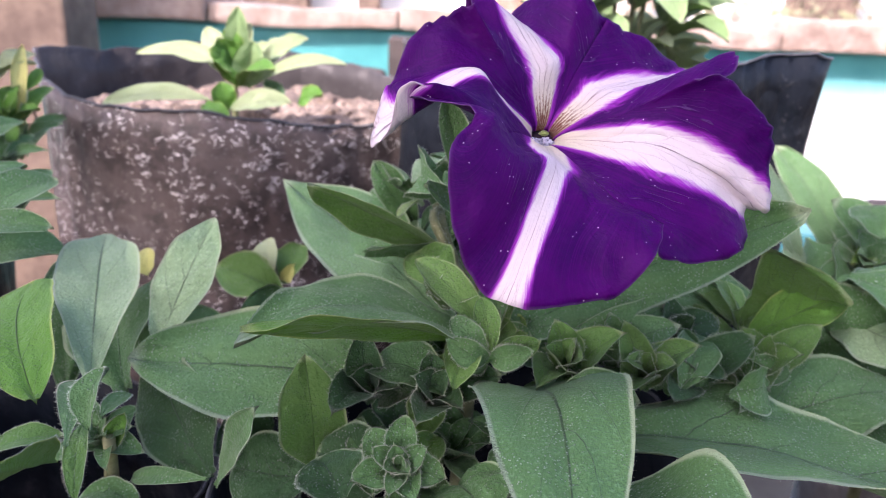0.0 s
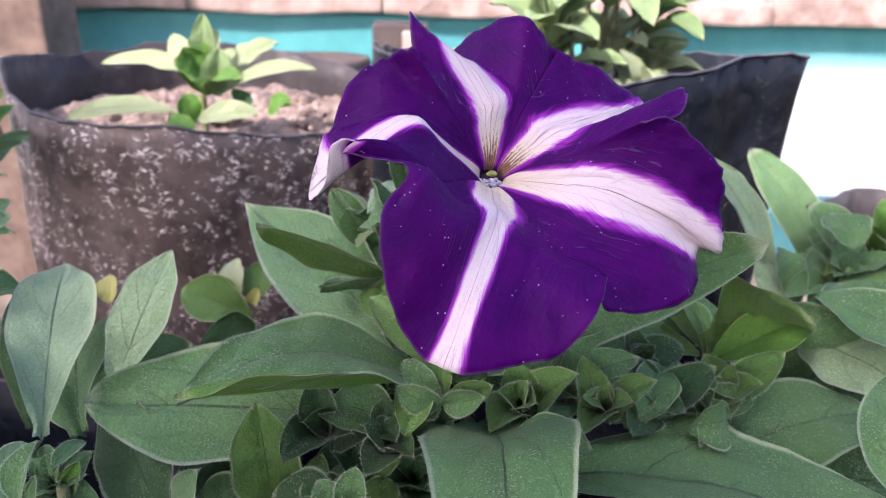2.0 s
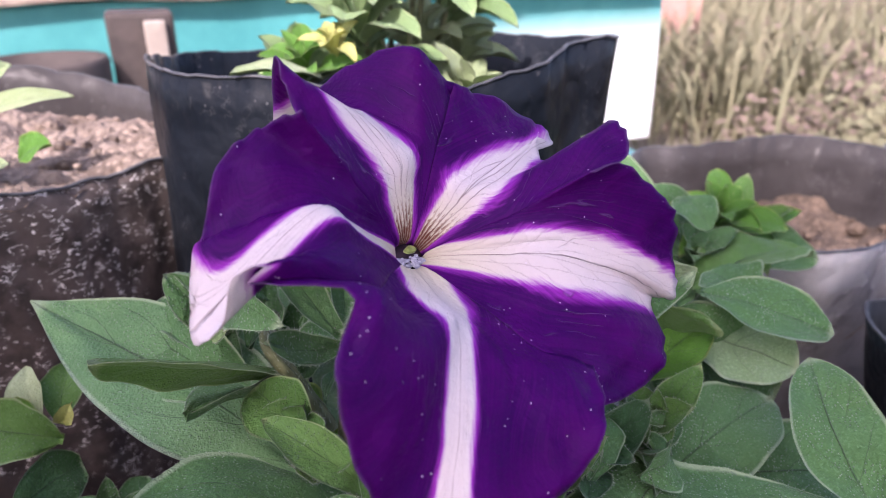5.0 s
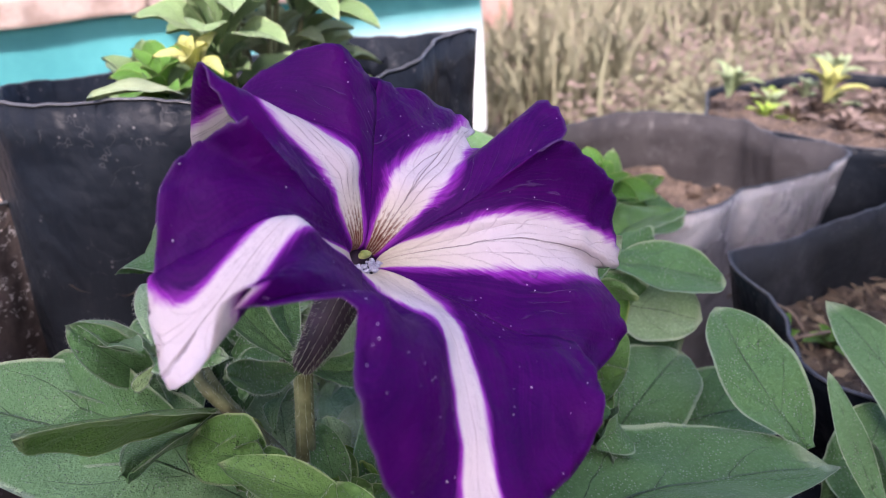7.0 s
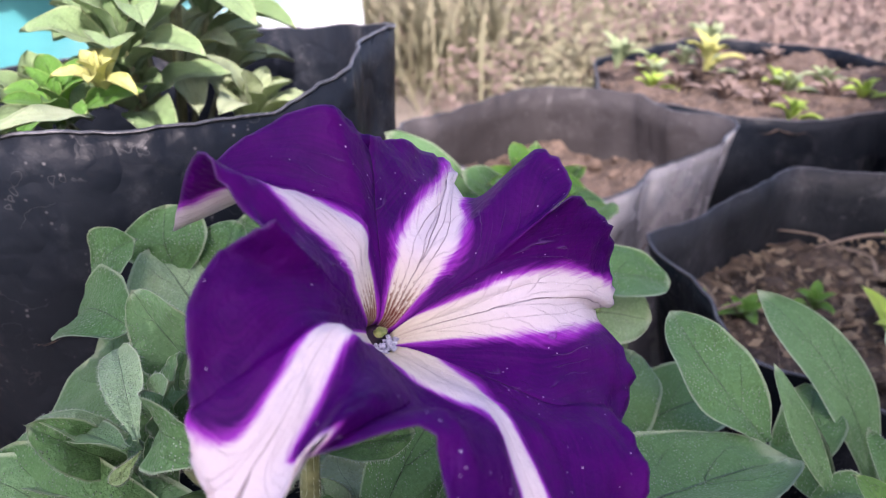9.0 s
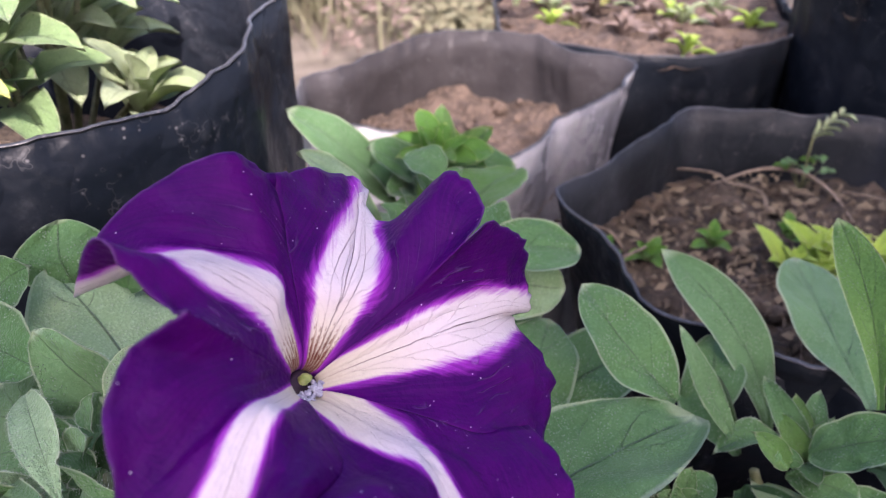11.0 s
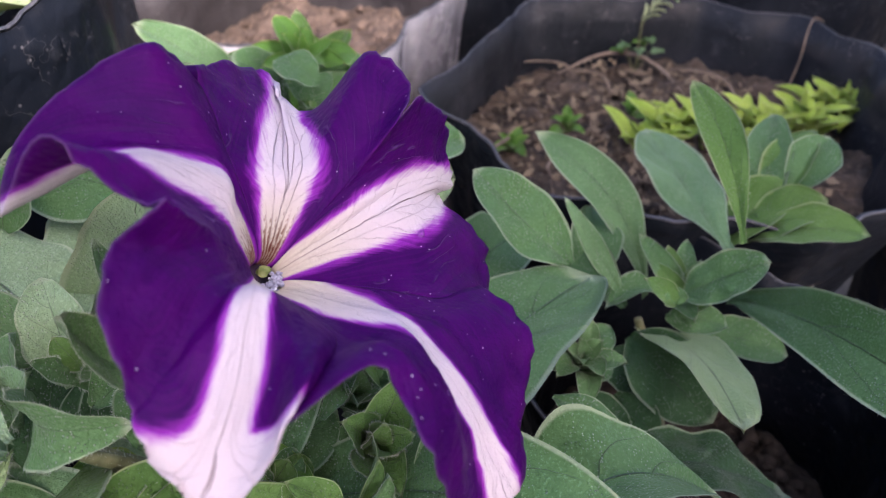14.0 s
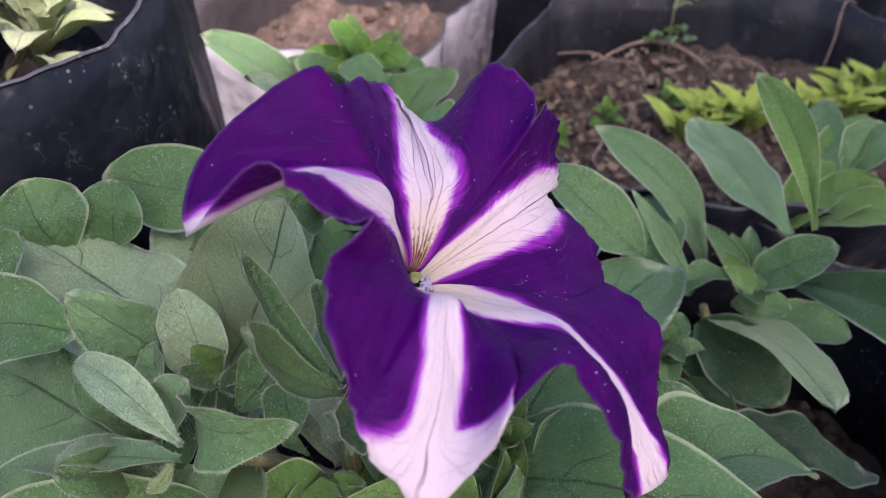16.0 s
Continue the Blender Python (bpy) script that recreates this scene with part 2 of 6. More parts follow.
def plastic_material(name, dark, grey, specks, haze, gloss=0.40, crumple=0.6, shine=0.4):
    """Creased polythene: glossy film with sharp crumples, pale scuffs, water marks and specks of grit behind it."""
    k = Nodes(name)
    place = k.coord()
    big = k.noise(9, 5, 0.6, place)
    c = k.mix(k.step(big, 0.35, 0.75), dark, grey)
    fold = k.math("ABSOLUTE", k.math("SUBTRACT", k.noise(11, 3, 0.5, place), 0.5))
    crush = k.math("ABSOLUTE", k.math("SUBTRACT", k.noise(34, 3, 0.55, place), 0.5))
    dent = k.noise(20, 4, 0.6, place)
    scuff = k.step(k.noise(34, 6, 0.7, place), 0.54, 0.75)
    c = k.mix(k.math("MULTIPLY", scuff, haze), c, tuple(min(0.6, 0.12 + 1.6 * x) for x in grey))
    scratch = k.step(k.math("ABSOLUTE", k.math("SUBTRACT", k.noise(70, 3, 0.6, place), 0.5)), 0.003, 0.009, 1.0, 0.0)
    scratch = k.math("MULTIPLY", scratch, k.step(k.noise(60, 2, 0.5, place), 0.52, 0.60))
    marks = k.math("MULTIPLY", k.step(k.voronoi(330, place), 0.05, 0.24, 0.6, 0.0), k.step(k.noise(60, 4, 0.7, place), 0.52, 0.62))
    scratch = k.math("MAXIMUM", k.math("MULTIPLY", scratch, 0.13), marks)
    c = k.mix(k.math("MULTIPLY", scratch, 0.4 + 0.2 * haze), c, (0.42, 0.41, 0.41))
    if specks:
        warp = k.add("ShaderNodeVectorMath", 0, i0=place, i1=k.add("ShaderNodeMapping", 0, Vector=k.noise(120, 2, 0.5, place, 1), Scale=(0.006, 0.006, 0.006)))
        stretch = k.add("ShaderNodeMapping", 0, Vector=warp, Scale=(0.5, 0.5, 1.3))
        c = k.mix(k.step(k.noise(105, 4, 0.65, place), 0.36, 0.6, 0.7, 0.0), c, (0.028, 0.022, 0.021))
        spots = k.math("MULTIPLY", k.step(k.voronoi(560, stretch), 0.16, 0.26, 1.0, 0.0), k.step(k.noise(240, 2, 0.5, place), 0.5, 0.58))
        squiggle = k.step(k.math("ABSOLUTE", k.math("SUBTRACT", k.noise(400, 2, 0.5, stretch), 0.5)), 0.010, 0.032, 1.0, 0.0)
        squiggle = k.math("MULTIPLY", squiggle, k.step(k.noise(250, 2, 0.5, place), 0.50, 0.57))
        spots = k.math("MAXIMUM", spots, squiggle)
        spots = k.math("MULTIPLY", spots, k.step(k.noise(50, 4, 0.7, place), 0.42, 0.52))
        c = k.mix(k.math("MULTIPLY", spots, specks), c, (0.86, 0.82, 0.80))
    rise = k.math("ADD", k.math("MULTIPLY", fold, 1.6), k.math("ADD", k.math("MULTIPLY", crush, 0.55), k.math("MULTIPLY", dent, 0.6)))
    k.bump(k.math("ADD", rise, k.math("MULTIPLY", k.noise(150, 3, 0.6, place), 0.06)), crumple, 0.008)
    return k.finish(c, k.step(big, 0.3, 0.7, gloss - 0.06, gloss + 0.16), Specular_IOR_Level=shine)


def soil_material(name, dark, light):
    k = Nodes(name)
    place = k.coord()
    c = k.mix(k.step(k.noise(60, 6, 0.7, place), 0.3, 0.7), dark, light)
    grain = k.voronoi(260, place)
    c = k.mix(k.step(grain, 0.1, 0.5, 0.5, 0.0), c, tuple(min(1, 1.6 * x) for x in light))
    k.bump(k.math("ADD", k.noise(150, 5, 0.7, place), k.math("MULTIPLY", grain, 0.6)), 1.0, 0.004)
    return k.finish(c, 0.95)


def plain_material(name, a, b, scale=20.0, rough=0.7, bump=0.3, distance=0.003):
    k = Nodes(name)
    n = k.noise(scale, 6, 0.62)
    stain = k.noise(scale * 0.15, 4, 0.6)
    c = k.mix(k.step(n, 0.3, 0.7), a, b)
    c = k.mix(k.step(stain, 0.5, 0.8, 0.0, 0.5), c, tuple(0.6 * x for x in a))
    k.bump(n, bump, distance)
    return k.finish(c, rough)


def glare_wall_material():
    """Teal paint, with sun glare painted in as white low at its right end."""
    k = Nodes("teal_paint_sun_glare")
    place = k.coord()
    n = k.t.nodes.new("ShaderNodeSeparateXYZ")
    k.t.links.new(place, n.inputs[0])
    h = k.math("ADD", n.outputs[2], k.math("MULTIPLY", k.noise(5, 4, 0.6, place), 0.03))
    # where sunlight whitens the wall: low and to the right, mixed into the colour
    sun_glare = k.math("MULTIPLY", k.step(h, 0.19, 0.262, 1.0, 0.0), k.step(n.outputs[0], 0.18, 0.42))
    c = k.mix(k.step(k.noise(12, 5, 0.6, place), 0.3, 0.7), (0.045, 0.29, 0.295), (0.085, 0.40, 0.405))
    c = k.mix(sun_glare, c, (0.80, 0.86, 0.86))
    k.bump(k.noise(60, 4, 0.6, place), 0.2, 0.002)
    return k.finish(c, 0.6)


STEM, HAIR, TUBE = stem_material(), hair_material(), tube_material()
PETAL, PETAL_THROAT = petal_material("petal_violet", 0.30, 0.12), petal_material("petal_violet_veined", 0.34, 0.95)
FILM_GRIT = plastic_material("polythene_gritty", (0.080, 0.062, 0.056), (0.175, 0.140, 0.128), 0.95, 0.30, 0.42)
FILM = plastic_material("polythene_black", (0.005, 0.0075, 0.012), (0.020, 0.024, 0.031), 0.0, 0.20, 0.38, 0.9, 0.085)
# worn film for the bag rims, lighter to hold the highlight along the fold
FILM_RIM = plastic_material("polythene_worn_lit_edge", (0.035, 0.038, 0.045), (0.12, 0.125, 0.135), 0.0, 0.6, 0.36, 0.5, 0.3)
# outer film of one bag: the sun's gleam is put into its pale grey
FILM_SUNLIT_GREY = plastic_material("polythene_sunlit_grey", (0.22, 0.22, 0.235), (0.60, 0.60, 0.615), 0.0, 0.85, 0.26, 1.0)
FILM_DUSTY = plastic_material("polythene_dusty", (0.038, 0.035, 0.036), (0.092, 0.086, 0.086), 0.0, 0.26, 0.4, 0.6, 0.16)
FILM_INNER = plastic_material("polythene_inner", (0.014, 0.017, 0.021), (0.046, 0.050, 0.057), 0.0, 0.24, 0.4, 0.6, 0.16)
SOIL = soil_material("soil_brown", (0.032, 0.024, 0.016), (0.100, 0.075, 0.052))
SOIL_PALE = soil_material("soil_pale", (0.13, 0.096, 0.076), (0.36, 0.28, 0.225))
SOIL_DRY = soil_material("soil_dry", (0.056, 0.039, 0.028), (0.165, 0.118, 0.086))
TEAL = plain_material("teal_paint", (0.035, 0.16, 0.18), (0.06, 0.23, 0.25), 8.0, 0.5, 0.1)
TEAL_GLARE = glare_wall_material()
WHITE_WASH = plain_material("white_wash", (0.74, 0.78, 0.78), (0.84, 0.86, 0.86), 10.0, 0.8, 0.1)
BRICK = plain_material("weathered_brick", (0.28, 0.15, 0.11), (0.46, 0.31, 0.24), 26.0, 0.9, 0.6, 0.006)
PINK_PAINT = plain_material("pink_plaster", (0.55, 0.30, 0.26), (0.66, 0.40, 0.34), 14.0, 0.85, 0.2)
CONCRETE = plain_material("concrete", (0.34, 0.29, 0.25), (0.52, 0.46, 0.40), 18.0, 0.9, 0.4)
LEDGE = plain_material("crumbling_ledge", (0.26, 0.19, 0.155), (0.50, 0.41, 0.35), 30.0, 0.9, 0.8, 0.008)
EARTH = plain_material("dry_earth", (0.135, 0.113, 0.084), (0.235, 0.205, 0.160), 12.0, 0.95, 0.7, 0.01)
DARK_CLAY = plain_material("dark_clay", (0.045, 0.036, 0.034), (0.085, 0.068, 0.062), 30.0, 0.8, 0.3)
def dry_material(name, a, b, c):
    """Dead leaves and twigs: every piece a little different."""
    k = Nodes(name)
    r = k.t.nodes.new("ShaderNodeNewGeometry").outputs["Random Per Island"]
    col = k.mix(r, k.mix(k.step(k.noise(3, 3, 0.6), 0.35, 0.65), a, b), c)
    return k.finish(col, 0.85, 0.15)


STRAW = dry_material("dry_grass", (0.21, 0.20, 0.12), (0.25, 0.225, 0.15), (0.20, 0.20, 0.12))
BRUSH = dry_material("dry_shrub", (0.165, 0.122, 0.100), (0.175, 0.145, 0.108), (0.25, 0.19, 0.16))
BUSH = dry_material("dusty_bush", (0.14, 0.16, 0.08), (0.24, 0.22, 0.13), (0.30, 0.27, 0.18))
LITTER = dry_material("leaf_litter", (0.045, 0.030, 0.019), (0.095, 0.068, 0.042), (0.25, 0.20, 0.13))
WOOD = plain_material("weathered_wood", (0.10, 0.07, 0.055), (0.22, 0.16, 0.12), 25.0, 0.85, 0.4)
STIGMA = plain_material("stigma_green", (0.16, 0.22, 0.05), (0.32, 0.36, 0.12), 700.0, 0.3, 0.5, 0.0004)
POLLEN = plain_material("pollen_grey", (0.34, 0.34, 0.46), (0.66, 0.66, 0.76), 1500.0, 0.9, 1.0, 0.0004)
TWIG = plain_material("dry_twig", (0.15, 0.115, 0.08), (0.27, 0.21, 0.155), 200.0, 0.85, 0.3, 0.0006)


# ---- tools ----
MM = 0.001
rng = random.Random(7)


def mesh_object(name, verts, faces, material, parent=None, label="", uvs=None, smooth=True):
    me = bpy.data.meshes.new(name)
    me.from_pydata([tuple(v) for v in verts], [], faces)
    if uvs is not None:
        layer = me.uv_layers.new(name="UVMap")
        index = np.empty(len(me.loops), dtype=np.int32)
        me.loops.foreach_get("vertex_index", index)
        layer.data.foreach_set("uv", np.asarray(uvs, dtype=np.float32)[index].ravel())
    me.materials.append(material)
    if smooth:
        me.polygons.foreach_set("use_smooth", np.ones(len(me.polygons), dtype=bool))
    me.update()
    ob = new(name, me)
    if parent is not None:
        ob.parent = parent
    if label:
        ob["label"] = label
    return ob


def thing(name, label, category, group="", kind="", at=(0, 0, 0)):
    ob = new(name)
    ob.empty_display_size = 0.01
    ob.location = at
    return tagged(ob, label, category, group, kind)


def part(name, bm, material, parent, label=""):
    me = bpy.data.meshes.new(name)
    bm.to_mesh(me)
    bm.free()
    me.materials.append(material)
    me.polygons.foreach_set("use_smooth", np.ones(len(me.polygons), dtype=bool))
    ob = new(name, me)
    ob.parent = parent
    if label:
        ob["label"] = label
    return ob


def grid_faces(nu, nv, closed=False, start=0, flip=False):
    faces = []
    for j in range(nv - 1):
        for i in range(nu if closed else nu - 1):
            a, b = start + j * nu + i, start + j * nu + (i + 1) % nu
            q = (a, b, b + nu, a + nu)
            faces.append(q[::-1] if flip else q)
    return faces


def spline(points, n):
    """n + 1 places along a smooth curve through the points."""
    p = [Vector(q) for q in points]
    p = [2 * p[0] - p[1]] + p + [2 * p[-1] - p[-2]]
    out = []
    for k in range(n + 1):
        t = k / n * (len(p) - 3)
        i = min(int(t), len(p) - 4)
        t -= i
        a, b, c, d = p[i:i + 4]
        out.append(0.5 * (2 * b + (c - a) * t + (2 * a - 5 * b + 4 * c - d) * t * t + (3 * b - a - 3 * c + d) * t ** 3))
    return out


def sweep(name, points, radii, material, parent=None, label="", sides=8, n=16, hairs=0.0):
    """A tapered stalk along a smooth curve."""
    line = spline(points, n)
    verts, faces, uvs = [], [], []
    side = Vector((1, 0, 0))
    for k, p in enumerate(line):
        d = (line[min(k + 1, n)] - line[max(k - 1, 0)]).normalized()
        side = (side - side.dot(d) * d)
        side = side.normalized() if side.length > 1e-6 else d.orthogonal().normalized()
        up = d.cross(side)
        f = k / n * (len(radii) - 1)
        i = min(int(f), len(radii) - 2)
        r = radii[i] + (radii[i + 1] - radii[i]) * (f - i)
        for s in range(sides):
            a = 2 * math.pi * s / sides
            verts.append(p + r * (math.cos(a) * side + math.sin(a) * up))
            uvs.append((s / sides, k / n))
    faces = grid_faces(sides, n + 1, True)
    verts += [line[0], line[-1]]
    uvs += [(0, 0), (0, 1)]
    for s in range(sides):
        faces.append((len(verts) - 2, (s + 1) % sides, s))
        faces.append((len(verts) - 1, n * sides + s, n * sides + (s + 1) % sides))
    ob = mesh_object(name, verts, faces, material, parent, label, uvs)
    if hairs:
        hv, hf = [], []
        for k in range(int(hairs)):
            i = rng.randrange(n * sides)
            p = Vector(verts[i]).lerp(Vector(verts[i + sides]), rng.random())
            c = line[i // sides]
            hair(hv, hf, p, (p - c).normalized(), rng.uniform(0.5, 1.3) * MM)
        mesh_object("hairs", hv, hf, HAIR, ob)["kind"] = "stuff"
    return ob


def hair(verts, faces, p, d, length, r=0.035 * MM):
    d = (d + Vector((rng.uniform(-0.3, 0.3), rng.uniform(-0.3, 0.3), rng.uniform(-0.3, 0.3)))).normalized()
    a = d.orthogonal().normalized() * r
    b = d.cross(a)
    i = len(verts)
    verts.extend((p + a, p - a * 0.5 + b * 0.87, p - a * 0.5 - b * 0.87, p + d * length))
    faces.extend(((i, i + 1, i + 3), (i + 1, i + 2, i + 3), (i + 2, i, i + 3)))


def leaf(plant, base, tip, width, up=(0, -0.4, 1), bow=0.1, cup=0.25, shape=0.55, material=None, roll=0.0, name="leaf", stalk=0.16, wave=0.085, hairy=False, fine=1, curl=0.0, point=0.62, skew=None, exact=False):
    """A thick leaf blade from base to tip, in millimetres. bow: rise of its middle, cup: how far its sides turn up, shape: where it is
    widest, curl: how far the tip bends down, each as a share of its length or half-width; point: how pointed its ends are,
    skew: how far it bends sideways, exact: with no chance in its bends."""
    base, tip = Vector(base) * MM, Vector(tip) * MM
    axis = tip - base
    length = axis.length
    d = axis.normalized()
    side = d.cross(Vector(up))
    side = side.normalized() if side.length > 1e-4 else d.orthogonal().normalized()
    face = side.cross(d)
    if roll:
        turn = Matrix.Rotation(radians(roll), 3, d)
        side, face = turn @ side, turn @ face
    half = width * MM / 2
    nu, nv = (8 * fine + 1, 14 * fine + 1)
    seed = Vector((rng.uniform(-50, 50), rng.uniform(-50, 50), rng.uniform(-50, 50)))
    rows_top, rows_under, uvs = [], [], []
    thick = 0.35 * MM
    twist = rng.uniform(-0.4, 0.4)
    skew = (rng.uniform(-0.07, 0.07) if skew is None else skew) * length
    if exact:
        twist *= 0.15
    else:
        bow, cup, curl = bow + rng.uniform(-0.02, 0.05), cup + rng.uniform(-0.08, 0.14), curl + rng.uniform(0.0, 0.10)
    for j in range(nv):
        s = j / (nv - 1)
        e = math.log(0.5) / math.log(shape)
        w = math.sin(math.pi * min(1.0, max(0.0, s)) ** e) ** point if 0 < s < 1 else 0.0
        w *= 1 + 0.11 * noise.noise(Vector((s * 4.5, 3, 0)) + seed)
        w = max(w, stalk * (1 - s) ** 3 + 0.015)
        lift = bow * length * 4 * s * (1 - s) - curl * length * max(0.0, s - 0.5) ** 2 * 4
        mid = base + axis * s + face * lift + side * skew * math.sin(math.pi * s)
        a = twist * (s - 0.3)
        sd, fc = math.cos(a) * side + math.sin(a) * face, math.cos(a) * face - math.sin(a) * side
        for i in range(nu):
            u = 2 * i / (nu - 1) - 1
            q = mid + sd * (u * half * w * (1 - 0.12 * cup * abs(u)))
            up_by = cup * half * w * (abs(u) ** 1.6 - 0.12)
            ripple = noise.noise(Vector((u * 1.3, s * 4.0, 0)) + seed) * wave * half * 2.6 * (0.3 + abs(u)) + noise.noise(Vector((u * 3.0, s * 9.0, 5)) + seed) * 0.05 * half * abs(u)
            quilt = (0.034 if fine > 1 else 0.0) * half * math.cos((s * 6 - abs(u) * 1.5) * 2 * math.pi) * (1 - abs(u)) * min(1, 4 * w) * (1 - math.exp(-(u * 4) ** 2))
            quilt += 0.07 * half * math.exp(-(u * 6) ** 2) * min(1, 4 * w)
            q = q + fc * (up_by + ripple * min(1.0, 3 * w) - quilt)
            rows_top.append(q)
            rows_under.append(q - fc * thick * (1 - 0.75 * u * u) - fc * (thick * 2.0 * math.exp(-(u * 7) ** 2)))
            uvs.append((u, s))
    n = len(rows_top)
    verts = rows_top + rows_under
    faces = grid_faces(nu, nv, flip=True) + grid_faces(nu, nv, start=n)
    for j in range(nv - 1):
        for i, f in ((0, False), (nu - 1, True)):
            a, b = j * nu + i, (j + 1) * nu + i
            q = (a, b, b + n, a + n)
            faces.append(q[::-1] if f else q)
    for i in range(nu - 1):
        faces.append((i, i + 1, i + 1 + n, i + n)[::-1])
        a = (nv - 1) * nu + i
        faces.append((a, a + 1, a + 1 + n, a + n))
    ob = mesh_object(name, verts, faces, material or LEAF, plant, "", uvs + uvs)
    if hairy:
        hv, hf = [], []
        for j in range(1, nv - 1):
            for i in (0, nu - 1):
                p, q = Vector(rows_top[j * nu + i]), Vector(rows_top[(j + 1) * nu + i])
                out = side * (-1 if i == 0 else 1)
                for k in range(int(7 / fine) + 1):
                    hair(hv, hf, p.lerp(q, rng.random()), out + face * rng.uniform(-0.4, 0.4), rng.uniform(0.35, 0.8) * MM, 0.03 * MM)
        mesh_object("hairs", hv, hf, HAIR, ob)["kind"] = "stuff"
    return ob


def rosette(plant, at, axis, n, length, width, spread=(0.25, 1.25), material=None, turn=0.0, seed=0, hairy=False, cup=0.3, bow=0.12):
    """A whorl of leaves round a growing tip: small upright ones inside, longer spreading ones outside."""
    r = random.Random(seed)
    at, axis = Vector(at), Vector(axis).normalized()
    x = axis.orthogonal().normalized()
    y = axis.cross(x)
    for k in range(n):
        f = (k + 0.5) / n
        a = turn + k * 2.39996 + r.uniform(-0.25, 0.25)
        tilt = spread[0] + (spread[1] - spread[0]) * f + r.uniform(-0.12, 0.12)
        out = math.cos(a) * x + math.sin(a) * y
        d = math.cos(tilt) * axis + math.sin(tilt) * out
        ln = length * (0.42 + 0.58 * f) * r.uniform(0.85, 1.12)
        start = at - axis * length * 0.3 * f + out * width * 0.08
        leaf(plant, start, start + d * ln, width * (0.45 + 0.55 * f) * r.uniform(0.85, 1.1), up=axis * 0.6 - out * 0.8, bow=bow, cup=cup, shape=r.uniform(0.52, 0.62), material=material, hairy=hairy, curl=0.1 * f)


def lump(bm, at, size, seed=0, squash=0.7, level=1):
    made = bmesh.ops.create_icosphere(bm, subdivisions=level, radius=1.0)["verts"]
    s = Vector((seed * 3.1, seed * 1.7, seed * 0.9))
    for v in made:
        k = 1 + 0.35 * noise.noise(v.co * 1.4 + s)
        v.co = Vector((v.co.x * k * size, v.co.y * k * size, v.co.z * k * size * squash)) + Vector(at)
    return made


def box(name, low, high, material, parent=None, label="", rough=0.0, bevel=0.004):
    """A block with bevelled, slightly uneven edges."""
    bm = bmesh.new()
    bmesh.ops.create_cube(bm, size=1.0)
    lo, hi = Vector(low), Vector(high)
    for v in bm.verts:
        v.co = Vector([lo[i] + (v.co[i] + 0.5) * (hi[i] - lo[i]) for i in range(3)])
    bmesh.ops.bevel(bm, geom=bm.edges[:], offset=bevel, segments=2, affect="EDGES", profile=0.6)
    if rough:
        bmesh.ops.subdivide_edges(bm, edges=[e for e in bm.edges if e.calc_length() > 0.05], cuts=6, use_grid_fill=True)
        for v in bm.verts:
            v.co += Vector((noise.noise(v.co * 9), noise.noise(v.co * 9 + Vector((9, 0, 0))), noise.noise(v.co * 9 + Vector((0, 9, 0))))) * rough
    me = bpy.data.meshes.new(name)
    bm.to_mesh(me)
    bm.free()
    me.materials.append(material)
    ob = new(name, me)
    if parent is not None:
        ob.parent = parent
    if label:
        ob["label"] = label
    return ob


# ---- the setting ----
def ground_sheet():
    n, verts, faces = 60, [], []
    for j in range(n + 1):
        for i in range(n + 1):
            x, y = ((2 * k / n - 1) for k in (i, j))
            x, y = math.copysign(abs(x) ** 3, x) * 60, math.copysign(abs(y) ** 3, y) * 60
            h = 0.012 * noise.noise(Vector((x * 3, y * 3, 0))) + 0.25 * noise.noise(Vector((x * 0.15, y * 0.15, 3))) * min(1, max(0, (math.hypot(x, y) - 2) / 8))
            verts.append((x, y, h - 0.012))
    return tagged(mesh_object("ground", verts, grid_faces(n + 1, n + 1), EARTH), "dry brown bare earth with dust and grit", "ground", kind="structure")


ground_sheet()

# a low teal wall with a crumbling concrete ledge, behind the grow bags
wall = thing("wall_low", "low teal painted wall, sun glare painted towards its foot, with a crumbling ledge", "wall", kind="structure")
box("panel", (-2.4, 0.86, 0.068), (0.60, 0.98, 0.270), TEAL_GLARE, wall, "teal paint with white sun glare painted below", 0.002)
box("plinth", (-2.4, 0.80, -0.02), (0.548, 0.98, 0.067), TEAL, wall, "dull teal plinth", 0.003)
for i in range(14):
    x = -2.4 + i * 0.214
    box("ledge_stone", (x, 0.835 + rng.uniform(-0.008, 0.008), 0.271), (x + 0.2125, 1.0, 0.302 + rng.uniform(-0.010, 0.006)), LEDGE, wall, "", 0.005)

post = thing("wooden_post", "dark weathered wooden post beside the wall", "post")
box("shaft", (-0.47, 0.72, -0.02), (-0.358, 0.79, 0.62), WOOD, post, "", 0.003)

pot = thing("flower_pot", "dark brown clay flower pot by the wall", "flower pot", at=(-0.105, 0.745, 0))
nu, prof = 48, [(0.038, 0.0), (0.042, 0.08), (0.046, 0.19), (0.051, 0.194), (0.052, 0.232), (0.050, 0.236), (0.046, 0.235), (0.044, 0.205), (0.0, 0.203)]
mesh_object("vessel", [(r * math.cos(2 * math.pi * i / nu), r * math.sin(2 * math.pi * i / nu), z) for r, z in prof for i in range(nu)], grid_faces(nu, len(prof), True), DARK_CLAY, pot)
stake = thing("wooden_stake", "brown wooden stake with a pale strip beside the wall", "stake")
box("shaft", (-0.053, 0.755, -0.02), (0.003, 0.797, 0.268), DARK_CLAY, stake, "", 0.002)
box("strip", (-0.022, 0.745, -0.02), (-0.004, 0.754, 0.262), CONCRETE, stake, "pale metal strip", 0.0, 0.002)

